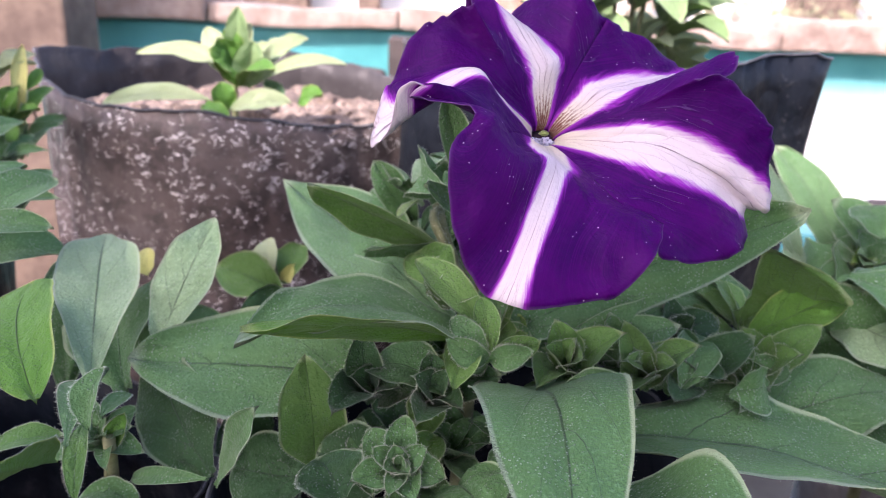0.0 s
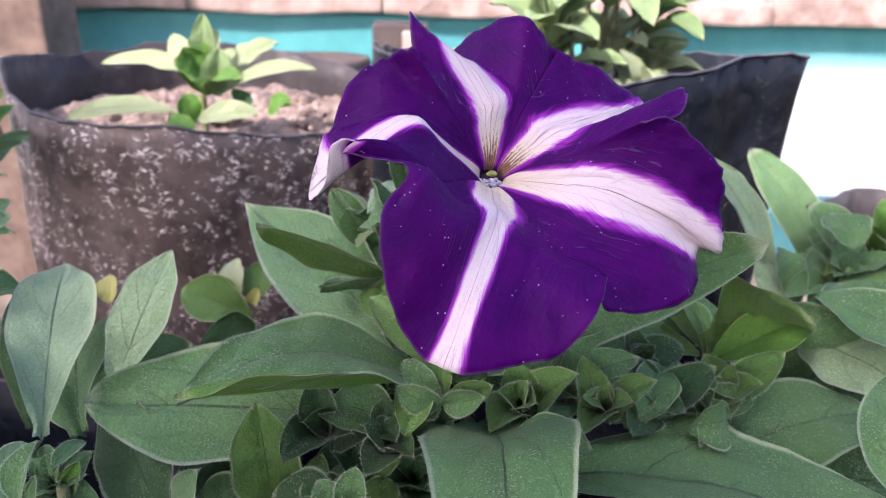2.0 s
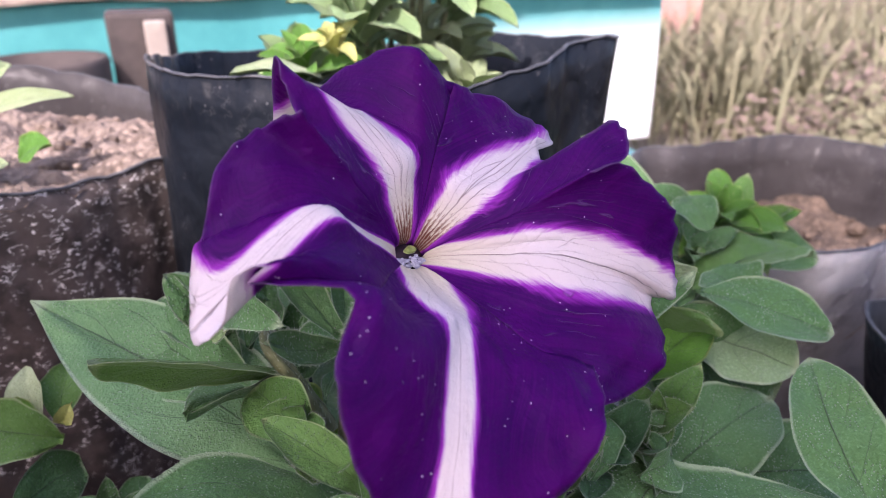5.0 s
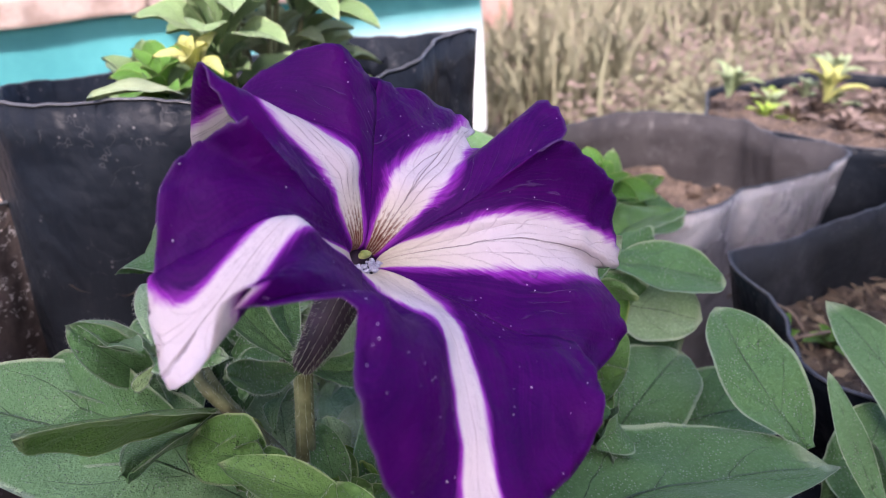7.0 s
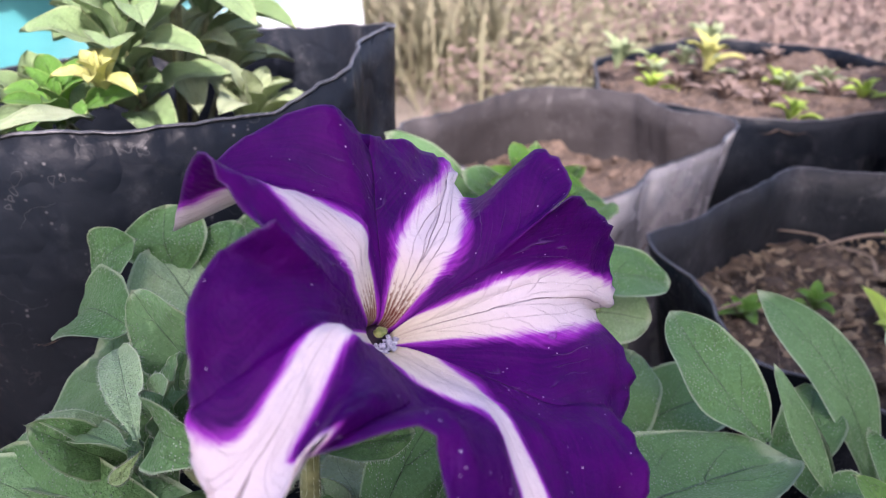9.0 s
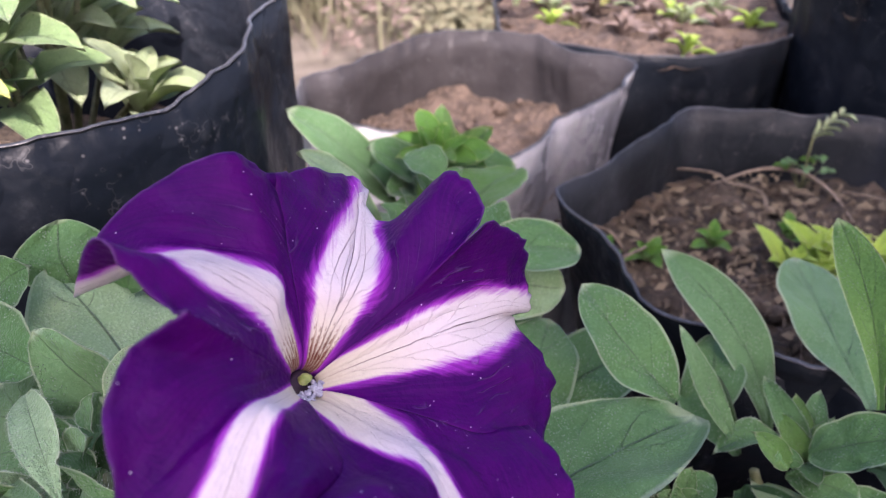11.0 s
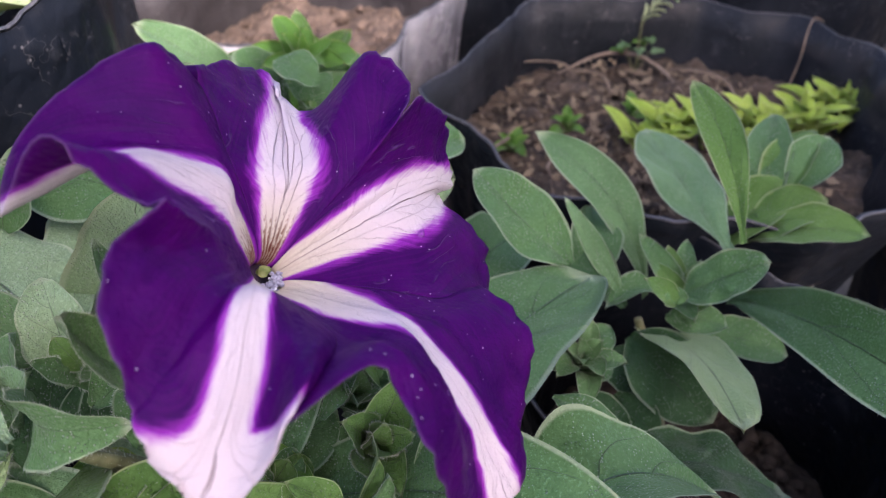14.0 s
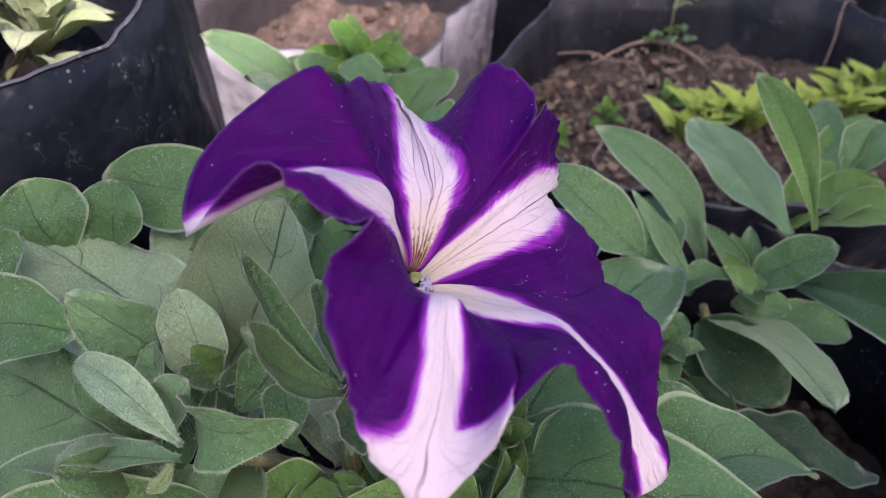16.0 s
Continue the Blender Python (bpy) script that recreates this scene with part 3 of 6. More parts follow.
# the house across the yard
house = thing("house", "white house with brown posts in glaring light", "house")
box("wall", (-4.5, 5.2, 0.0), (3.2, 5.6, 3.2), WHITE_WASH, house, "white wall")
for i, x in enumerate((-3.9, -2.9, -2.45, -1.3, -0.55, 0.35, 1.2, 2.3)):
    box("post", (x, 4.95, 0.0), (x + (0.14, 0.3, 0.18, 0.42)[i % 4], 5.12, 2.9), (WOOD, BRICK, CONCRETE, WOOD)[i % 4], house)
box("beam", (-4.5, 4.9, 2.91), (3.2, 5.15, 3.1), WOOD, house)
for x in (-3.5, -2.1, -0.1, 1.6):
    box("window", (x, 5.16, 0.5), (x + 0.34, 5.199, 1.1), WOOD, house)

pink = thing("brick_hut", "low pink plastered hut wall in the garden", "hut")
box("wall", (0.98, 1.5, -0.02), (1.20, 1.75, 0.30), PINK_PAINT, pink, "", 0.004)

# an unseen roof, added to shade the plants, with its posts behind the camera
roof = thing("shade_roof", "plain unseen wooden roof, added to shade the plants", "roof", kind="structure")
sheet = box("sheet", (-4.0, -2.1, 1.9), (4.0, 0.0, 1.96), WOOD, roof)
sheet.matrix_basis = pose(-1.1, -1.045, 0, 0, 0, -15.4)
for x, y in ((-3.9, -2.0), (3.8, -2.0), (-3.9, -0.2), (3.8, -0.2)):
    box("post", (x, y, -0.3), (x + 0.1, y + 0.1, 1.9), WOOD, roof).matrix_basis = sheet.matrix_basis.copy()


# ---- polythene grow bags ----
def grow_bag(at, radius, height, soil, film, label, soil_label, lobes=0.04, seed=0, lean=(0, 0), dirt=None, flare=0.92, turned=0.0, creases=(), angular=0.6, lining=None, tilt=(0, 0)):
    """A black film sleeve with a wavering, rolled rim, creased sides and a bed of lumpy soil. at: the middle of its foot."""
    bag = thing("grow_bag", label, "grow bag", group="grow bags", at=at)
    s = Vector((seed * 5.3, seed * 2.7, 0))
    nu, rings = 176, []

    shape = random.Random(seed * 13 + 1)
    sides = 7
    bends = [(2 * math.pi * (k + shape.uniform(-0.3, 0.3)) / sides, 1.03 + shape.uniform(-0.02, 0.03)) for k in range(sides)]

    def corner(a):
        """Straight film between bends, and the sharp folds."""
        a %= 2 * math.pi
        flat = 1.0
        for k in range(sides):
            (a0, r0), (a1, r1) = bends[k], bends[(k + 1) % sides]
            gap, at_gap = (a1 - a0) % (2 * math.pi), (a - a0) % (2 * math.pi)
            if at_gap <= gap:
                flat = r0 * r1 * math.sin(gap) / (r0 * math.sin(at_gap) + r1 * math.sin(gap - at_gap))
                break
        return angular * (flat - 0.985) + sum(amp * math.exp(-(((math.degrees(a) - at_deg + 180) % 360 - 180) / 12) ** 2) for at_deg, amp in creases)

    def ring(r, z, out=0.0):
        row = []
        for i in range(nu):
            a = 2 * math.pi * i / nu + turned
            c = Vector((math.cos(a), math.sin(a), 0))
            f = max(0.0, z / height)
            w = 1 + lobes * noise.noise(c * 1.3 + s) * 2 * f + 0.5 * lobes * noise.noise(c * 3.1 + s + Vector((0, 0, z * 9)))
            w += f ** 2 * corner(a)
            w += 0.016 * noise.noise(c * 9 + Vector((0, 0, z * 14)) + s) - 0.022 * abs(noise.noise(c * 5 + Vector((0, 0, z * 22 + a)) + s)) - 0.010 * abs(noise.noise(c * 15 + Vector((0, 0, z * 45)) + s))
            drop = 0.03 * height * noise.noise(c * 1.1 + s + Vector((7, 0, 0))) * f ** 3 + 0.007 * height * noise.noise(c * 6 + s) * f ** 3 + 0.002 * height * noise.noise(c * 20 + s) * f ** 3
            drop += (tilt[0] * c.x + tilt[1] * c.y) * f ** 3
            row.append((c.x * (r * w + out) + lean[0] * f, c.y * (r * w + out) + lean[1] * f, z + drop))
        return row

    for k in range(25):
        f = k / 24
        rings.append(ring(radius * (flare + (1 - flare) * f), height * f))
    rings.append(ring(radius, height, -0.0006))
    for k in range(5):
        f = 1 - k / 4 * (1 - max(0.2, soil - 0.12))
        rings.append(ring(radius * (flare + (1 - flare) * f) - 0.0011, height * f))
    outer, inner = rings[:26], rings[25:]
    mesh_object("sleeve", [v for row in outer for v in row], grid_faces(nu, len(outer), True), film, bag)
    mesh_object("lining", [v for row in inner for v in row], grid_faces(nu, len(inner), True), lining or film, bag)
    lip, around = [], 6
    for k in range(around):
        b = 2 * math.pi * k / around
        lip.append([(x * (1 + 0.0006 * math.cos(b) / radius), y * (1 + 0.0006 * math.cos(b) / radius), z + 0.0006 * math.sin(b)) for x, y, z in rings[24]])
    mesh_object("rolled_edge", [v for row in lip + lip[:1] for v in row], grid_faces(nu, around + 1, True), FILM_RIM, bag, "worn greyish rolled edge, its highlight painted in")
    verts, faces = [], []
    edge = radius * (flare + (1 - flare) * soil) - 0.001
    rings_n = 26
    for j in range(rings_n + 1):
        for i in range(nu):
            a = 2 * math.pi * i / nu + turned
            q = j / rings_n * edge
            c = Vector((math.cos(a), math.sin(a), 0))
            w = 1 + lobes * noise.noise(c * 1.3 + s) * 2 * soil + soil ** 2 * corner(a)
            p = Vector((math.cos(a) * q * w + lean[0] * soil, math.sin(a) * q * w + lean[1] * soil, 0))
            h = 0.010 * noise.noise(p * 28 + s) + 0.005 * noise.noise(p * 90 + s) + 0.0025 * noise.noise(p * 240 + s)
            verts.append((p.x, p.y, height * soil + h))
    mesh_object("soil", verts, grid_faces(nu, rings_n + 1, True), dirt or SOIL, bag, soil_label)
    bm = bmesh.new()
    r = random.Random(seed)
    for k in range(90):
        a, q = r.uniform(0, 6.28), edge * 0.93 * math.sqrt(r.random())
        lump(bm, (math.cos(a) * q + lean[0] * soil, math.sin(a) * q + lean[1] * soil, height * soil + 0.001), r.uniform(0.0012, 0.0042) * (2 if r.random() < 0.1 else 1), k, 0.7)
    part("grit", bm, dirt or SOIL, bag)["kind"] = "stuff"
    return bag


grow_bag((-0.101, 0.386, 0), 0.094, 0.262, 0.93, FILM_GRIT, "black gritty polythene grow bag with pale specks and a seedling", "pale dry soil", 0.025, 1, dirt=SOIL_PALE, flare=1.03, angular=0.25, creases=((188, 0.06), (-22, 0.10)), lining=FILM_DUSTY, tilt=(-0.008, 0.006))
grow_bag((0.072, 0.356, 0), 0.092, 0.281, 0.80, FILM, "black polythene grow bag holding a pale leafy plant", "dark soil", 0.03, 2, flare=1.03, creases=((-30, 0.17), (-6, 0.07)), angular=0.3, tilt=(0, -0.005))
grow_bag((0.305, 0.335, 0), 0.092, 0.203, 0.78, FILM_SUNLIT_GREY, "wrinkled polythene grow bag, sun gleam painted into its grey, with bare brown soil", "bare reddish soil", 0.03, 3, dirt=SOIL_DRY, creases=((-43, 0.30), (-132, 0.26)), angular=0.9, lining=FILM_DUSTY)
grow_bag((0.285, 0.128, 0), 0.097, 0.190, 0.80, FILM, "wide black polythene grow bag with tiny seedlings", "dark brown soil", 0.03, 4, creases=((50, 0.06), (120, 0.14), (-8, 0.16), (-32, 0.30), (-58, 0.26), (-82, 0.27), (-106, 0.27), (168, 0.16), (192, 0.24), (216, 0.26), (238, 0.24)), lining=FILM_INNER)
grow_bag((0.522, 0.312, 0), 0.122, 0.196, 0.95, FILM, "black polythene grow bag filled with sunlit soil", "sunlit brown soil", 0.03, 5, dirt=SOIL_DRY)
grow_bag((0.548, 0.095, 0), 0.110, 0.245, 0.90, FILM, "black polythene grow bag at the back", "dark soil", 0.04, 6)
grow_bag((0.012, 0.170, 0), 0.066, 0.185, 0.58, FILM, "black polythene grow bag under the flowering petunia", "dark soil", 0.05, 7)
grow_bag((0.122, 0.082, 0), 0.060, 0.178, 0.58, FILM, "black polythene grow bag under a leafy petunia", "dark soil", 0.05, 8)
grow_bag((-0.125, 0.165, 0), 0.068, 0.178, 0.58, FILM, "black polythene grow bag under a bushy petunia", "dark soil", 0.05, 9)
grow_bag((-0.300, 0.330, 0), 0.085, 0.200, 0.90, FILM, "black polythene grow bag beside the gritty one", "dark soil", 0.05, 10)

tagged(sweep("dry_twig", [Vector(p) * MM for p in ((-178, 322, 244), (-181, 322, 262), (-186, 321, 274))], [0.0011, 0.0009, 0.0006], TWIG, None, "", 6, 10), "thin dry stick standing in pale soil", "twig", "twigs")
grow_bag((0.345, -0.085, 0), 0.085, 0.182, 0.8, FILM, "black polythene grow bag at the end of the row", "dark soil", 0.04, 11)
# litter on the seedling bag's soil
r = random.Random(21)
for k in range(9):
    a, x, y = r.uniform(0, 6.28), r.uniform(0.25, 0.36), r.uniform(0.07, 0.2)
    ln = r.uniform(0.02, 0.05)
    d = Vector((math.cos(a), math.sin(a), 0.0))
    p = Vector((x, y, 0.156))
    tagged(sweep("dry_twig", [p, p + d * ln * 0.4 + Vector((0.003, -0.004, 0.006)), p + d * ln * 0.8 + Vector((-0.002, 0.003, 0.005)), p + d * ln], [0.0009, 0.0008, 0.0006, 0.0003], TWIG, None, "", 6, 10), "thin dry twig lying on potting soil", "twig", "twigs")
tagged(sweep("dry_twig", [Vector(p) * MM for p in ((338, 186, 158), (360, 168, 162), (366, 149, 163), (358, 131, 160), (336, 114, 157))], [0.0006, 0.0011, 0.0013, 0.0011, 0.0005], TWIG, None, "", 6, 20), "long bent dry twig lying on potting soil", "twig", "twigs")
tagged(sweep("dry_twig", [Vector(p) * MM for p in ((366, 62, 155), (370, 60, 172), (374, 60, 184), (382, 58, 190), (390, 52, 186))], [0.0007, 0.0006, 0.0005, 0.0004, 0.0003], TWIG, None, "", 6, 20), "pale curled dry stalk standing in soil", "twig", "twigs")
hv, hf = [], []
for k in range(90):
    a, p = r.uniform(0, 6.28), Vector((r.uniform(0.185, 0.27), r.uniform(0.05, 0.15), 0.153 + r.uniform(0, 0.006)))
    q = p + Vector((math.cos(a), math.sin(a), r.uniform(-0.1, 0.35))) * r.uniform(0.012, 0.035)
    hair(hv, hf, p, q - p, (q - p).length, 0.0004)
tagged(mesh_object("dry_stems", hv, hf, TWIG), "tangle of thin dry stems on potting soil", "litter", kind="stuff")
verts, faces = [], []
for k in range(800):
    a, q = r.uniform(0, 6.28), 0.088 * math.sqrt(r.random())
    p = Vector((0.285 + math.cos(a) * q, 0.128 + math.sin(a) * q, 0.155 + r.uniform(0, 0.004)))
    u = Vector((r.gauss(0, 1), r.gauss(0, 1), r.gauss(0, 0.35))).normalized() * r.uniform(0.001, 0.0048)
    v = u.orthogonal().normalized() * r.uniform(0.0006, 0.0024)
    i = len(verts)
    verts.extend((p - u, p + v, p + u, p - v, p + Vector((0, 0, 0.0012))))
    faces.extend(((i, i + 1, i + 4), (i + 1, i + 2, i + 4), (i + 2, i + 3, i + 4), (i + 3, i, i + 4)))
tagged(mesh_object("leaf_litter", verts, faces, LITTER), "crumbs of dry leaf and bark on soil", "litter", kind="stuff")


# ---- the petunia in flower ----
petunia = thing("petunia_plant", "petunia in bloom with hairy grey-green leaves in a grow bag", "plant", at=(0, 0, 0))
# the flower's own frame: THROAT, and its right, up and facing directions
THROAT = Vector((24.0, 159.4, 276.7))
FACE = Vector((0.16, -0.66, 0.735)).normalized()
RIGHT = (Vector((0.984, 0.09, -0.15)) - Vector((0.984, 0.09, -0.15)).dot(FACE) * FACE).normalized()
RISE = FACE.cross(RIGHT)

CALYX = Vector((14.5, 171.0, 254.0))
corolla = sweep("flower", [(THROAT - FACE * 2.5) * MM, (THROAT - FACE * 9) * MM, THROAT.lerp(CALYX, 0.68) * MM, CALYX * MM], [3.6 * MM, 4.4 * MM, 3.4 * MM, 2.2 * MM], TUBE, petunia, "dark veined hairy flower tube with violet and white petals", 20, 24, 1900)


def petal(stations, stripe, widths, material, name="petal", wing=1.0):
    """One lobe of the corolla. stations, in order round the rim: (right, up, out) of the waist and of the rim in millimetres from the throat,
    and how far the shoulder between them bulges. stripe: the station of the white stripe's middle; widths: its half-width at the
    throat, the waist, the shoulder and the rim; wing: how much wider the white spreads at the rim on its far side."""
    def spot(a, b, c):
        return THROAT + RIGHT * a + RISE * b + FACE * c
    lines = []
    for wa, wb, wc, ra, rb, rc, bulge in stations:
        waist, rim = spot(wa, wb, wc), spot(ra, rb, rc)
        flat = Vector((wa, wb, 0)).normalized()
        ring = spot(flat.x * 2.9, flat.y * 2.9, -3.5)
        neck = spot(flat.x * 3.6, flat.y * 3.6, 0.2)
        shoulder = waist.lerp(rim, 0.55) + FACE * bulge
        lines.append((ring, neck, neck.lerp(waist, 0.55) + FACE * 0.6, waist, shoulder, rim))
    sub, nv = 7, 34
    cols = []
    for k in range(6):
        cols.append(spline([l[k] for l in lines], sub * (len(lines) - 1)))
    nu = len(cols[0])
    rows = [spline([cols[k][i] for k in range(6)], nv) for i in range(nu)]
    mid = int(round(stripe * sub))
    verts, uvs = [], []
    for j in range(nv + 1):
        v = j / nv
        f = v * (len(widths) - 1)
        q = min(int(f), len(widths) - 2)
        half = widths[q] + (widths[q + 1] - widths[q]) * ((f - q) ** 2.5 if v > 0.8 else f - q)
        walk_u = [0.0] * nu
        for i in range(mid + 1, nu):
            walk_u[i] = walk_u[i - 1] + (rows[i][j] - rows[i - 1][j]).length
        for i in range(mid - 1, -1, -1):
            walk_u[i] = walk_u[i + 1] - (rows[i][j] - rows[i + 1][j]).length
        for i in range(nu):
            p = rows[i][j]
            w_mm = walk_u[i]
            crinkle = noise.noise(p * 0.2) * 0.6 + noise.noise(p * 0.55) * 0.3 + noise.noise(p * 1.3) * 0.12
            fold = abs(noise.noise(Vector((w_mm * 0.42, v * 3.2, stripe * 7)))) * -0.9 + abs(noise.noise(Vector((w_mm * 1.1, v * 6.0, stripe * 3)))) * -0.35
            fold *= min(1.0, abs(w_mm) / 5) * min(1.0, v * 2) * min(1.0, i / 9, (nu - 1 - i) / 9)
            rim_wave = (noise.noise(p * 0.42 + Vector((0, 0, 40))) * 1.2 + noise.noise(p * 1.0 + Vector((9, 0, 40))) * 0.6) * max(0.0, v - 0.82) * 5.5
            p = p + FACE * (crinkle * v + fold + rim_wave)
            verts.append(p * MM)
            spread = 1.0 + (wing - 1.0) * max(0.0, min(1.0, (v - 0.85) / 0.08)) if i > mid else 1.0
            uvs.append((walk_u[i] / (half * spread), v))
    n = len(verts)
    faces = grid_faces(nu, nv + 1, flip=False)
    ob = mesh_object(name, verts, faces, material, corolla, "violet petal with a white midrib stripe", uvs)
    m = ob.modifiers.new("thickness", "SOLIDIFY")
    m.thickness, m.offset = 0.22 * MM, 0.0
    return ob

petal([(-13.5, -11.6, 12.7, -32.2, -11.2, 17.1, 2.2),
       (-10.5, -14.4, 12.2, -20.6, -15.6, 21.7, 3.6),
       (-8.0, -17.6, 14.8, -24.5, -25.5, 21.2, 4.0),
       (-5.6, -19.1, 15.2, -21.1, -37.3, 13.2, 4.6),
       (-3.2, -19.0, 13.9, -14.6, -44.4, 7.0, 3.8),
       (-1.8, -19.1, 12.9, -7.2, -48.4, 10.8, 2.3),
       (1.5, -21.3, 12.7, 3.7, -45.3, 10.1, 2.3),
       (4.2, -23.2, 12.6, 9.9, -43.4, 11.9, 2.4),
       (7.6, -23.6, 12.0, 15.1, -37.0, 16.3, 1.4),
       (11.2, -22.3, 10.3, 19.2, -27.4, 13.0, 0.4)],
      4.6, (2, 4, 5.2, 2.6, 2, 3), PETAL)
petal([(11.2, -22.3, 10.3, 19.2, -27.4, 13.0, 0.4),
       (14.2, -19.8, 9.6, 19.6, -32.7, 9.7, 1.1),
       (17.0, -16.9, 9.7, 30.1, -31.3, 7.2, 1.8),
       (19.6, -13.9, 10.4, 39.6, -26.1, 7.5, 2.0),
       (20.0, -9.2, 11.1, 43.2, -14.5, 4.5, 2.2),
       (20.5, -6.5, 11.3, 47.5, -15.4, 6.3, 2.7),
       (20.8, -4.9, 11.8, 44.9, -9.2, 12.3, 1.4),
       (19.8, -3.7, 12.4, 42.4, -3.9, 18.6, 0.2),
       (17.4, -1.1, 11.7, 32.0, 2.2, 23.6, 0.1),
       (14.7, 0.8, 10.2, 24.4, 2.3, 22.2, -0.1)],
      4.5, (1, 1.8, 3.8, 5.6, 5.6, 6), PETAL)
petal([(14.7, 0.8, 10.2, 24.4, 2.3, 22.2, -0.1),
       (14.0, 2.9, 10.2, 32.5, 5.0, 22.5, -0.0),
       (13.8, 5.5, 10.0, 34.9, 13.9, 20.9, -0.0),
       (12.8, 7.5, 8.9, 29.2, 13.9, 7.7, -0.0),
       (11.3, 8.6, 8.0, 31.2, 21.8, 3.7, 1.0),
       (10.5, 9.9, 6.8, 36.5, 22.0, 1.7, 1.0),
       (9.6, 12.2, 5.9, 34.7, 26.1, 2.0, 0.9),
       (7.7, 13.8, 5.4, 24.0, 29.5, 5.7, 0.9),
       (5.7, 15.0, 5.3, 12.6, 30.0, 8.5, 0.3)],
      4.1, (0.7, 1.4, 3.2, 4.8, 5.6, 7.5), PETAL_THROAT)
petal([(5.7, 15.0, 5.3, 12.6, 30.0, 8.5, 0.3),
       (3.9, 17.5, 7.2, 3.6, 34.6, 12.8, 0.9),
       (2.4, 16.7, 7.4, -4.5, 37.3, 4.5, 1.5),
       (0.4, 15.9, 8.4, -10.0, 37.0, -5.3, 3.3),
       (-2.6, 14.3, 9.0, -16.6, 31.1, -9.3, 10.3),
       (-5.1, 12.6, 8.7, -21.9, 29.5, 13.5, 1.9),
       (-7.7, 10.2, 8.6, -20.3, 18.7, 13.2, 1.1),
       (-11.1, 7.6, 9.1, -21.2, 15.0, 18.4, 0.3)],
      4.1, (0.7, 1.3, 3.2, 4.2, 5.2, 4.8), PETAL_THROAT)
petal([(-11.1, 7.6, 9.1, -21.2, 15.0, 18.4, 0.3),
       (-12.9, 6.7, 9.5, -23.9, 15.1, 16.6, 0.1),
       (-15.5, 5.5, 10.5, -27.0, 15.3, 13.8, 0.4),
       (-18.2, 4.5, 11.6, -32.7, 10.5, 11.0, 1.0),
       (-19.1, 3.1, 12.1, -35.1, 1.8, 6.2, 1.4),
       (-20.1, 1.6, 14.3, -36.7, -0.8, 5.4, 1.1),
       (-20.1, 0.2, 15.5, -37.8, -12.9, 2.9, 2.2),
       (-18.4, -2.3, 15.5, -34.8, -13.8, 10.3, 1.3),
       (-16.7, -5.2, 14.6, -34.3, -11.0, 19.0, 1.5),
       (-15.2, -8.3, 13.9, -30.3, -10.2, 20.4, 1.7),
       (-13.5, -11.6, 12.7, -32.2, -11.2, 17.1, 2.2)],
      5.8, (0.9, 1.2, 1.7, 2.2, 3.0, 11), PETAL, wing=2.4)
# calyx: narrow hairy sepals round the foot of the tube
for tip, wide in (((23, 191, 277), 7), ((2, 176, 283), 9), ((31, 184, 264), 8), ((-1, 160, 265), 7), ((29, 160, 254), 8)):
    leaf(corolla, CALYX, tip, wide, up=(CALYX + FACE * 24) - Vector(tip), bow=-0.14, cup=0.3, shape=0.58, material=LEAF, name="sepal", hairy=True, stalk=0.5, fine=2)
bm = bmesh.new()
lump(bm, (THROAT + RISE * 0.8 - FACE * 0.7) * MM, 1.1 * MM, 1, 0.55, 3)
part("stigma", bm, STIGMA, corolla, "pale green button stigma")
for a, b, c in ((-1.9, -1.0, -0.2), (-0.9, -2.0, 0.2), (0.5, -2.2, 0.4), (1.7, -1.4, 0.0), (0.1, -1.0, 0.5)):
    bm = bmesh.new()
    for k in range(16):
        lump(bm, (THROAT + RIGHT * (a + rng.gauss(0, 0.5)) + RISE * (b + rng.gauss(0, 0.4)) + FACE * (c - 1.0 + rng.gauss(0, 0.22))) * MM, rng.uniform(0.22, 0.5) * MM, k, 0.8, 1)
    part("anther", bm, POLLEN, corolla, "grey powdery anther")

sweep("stem", [Vector(p) * MM for p in ((14.5, 171, 255), (14, 172, 246), (13, 173, 232), (11, 172, 215), (10, 172, 150))], [1.9 * MM, 1.8 * MM, 2.0 * MM, 2.4 * MM, 2.8 * MM], STEM, petunia, "hairy green stem", 10, 24, 900)
sweep("stem", [Vector(p) * MM for p in ((12, 174, 212), (12, 182, 223), (6, 184, 237), (0, 188, 248), (4, 198, 249))], [1.6 * MM, 1.5 * MM, 1.4 * MM, 1.2 * MM, 0.8 * MM], STEM, petunia, "hairy green side shoot", 10, 20, 400)

petunia_left = thing("petunia_plant", "leafy young petunia with broad grey-green leaves, not in bloom", "plant", "petunia plants")
petunia_far = thing("petunia_plant", "petunia with narrow pale leaves beside a gritty bag", "plant", "petunia plants")
petunia_right = thing("petunia_plant", "leafy petunia with hairy blue-green and lime leaves", "plant", "petunia plants")
petunia_behind = thing("petunia_plant", "small petunia at the foot of a grow bag", "plant", "petunia plants")
petunia_small = thing("petunia_plant", "small bright green petunia beside a grey bag", "plant", "petunia plants")
sweep("stem", [Vector(p) * MM for p in ((-84, 158, 150), (-78, 152, 182), (-74, 146, 203))], [2.5 * MM, 2 * MM, 1.5 * MM], STEM, petunia_left, "", 8, 10)
sweep("stem", [Vector(p) * MM for p in ((140, 92, 118), (141, 100, 150), (139, 108, 174))], [2.5 * MM, 2.2 * MM, 1.5 * MM], STEM, petunia_right, "", 8, 10)
sweep("stem", [Vector(p) * MM for p in ((60, 262, 40), (50, 255, 150), (30, 248, 235))], [2.5 * MM, 2 * MM, 1.5 * MM], STEM, petunia_behind, "", 8, 10)
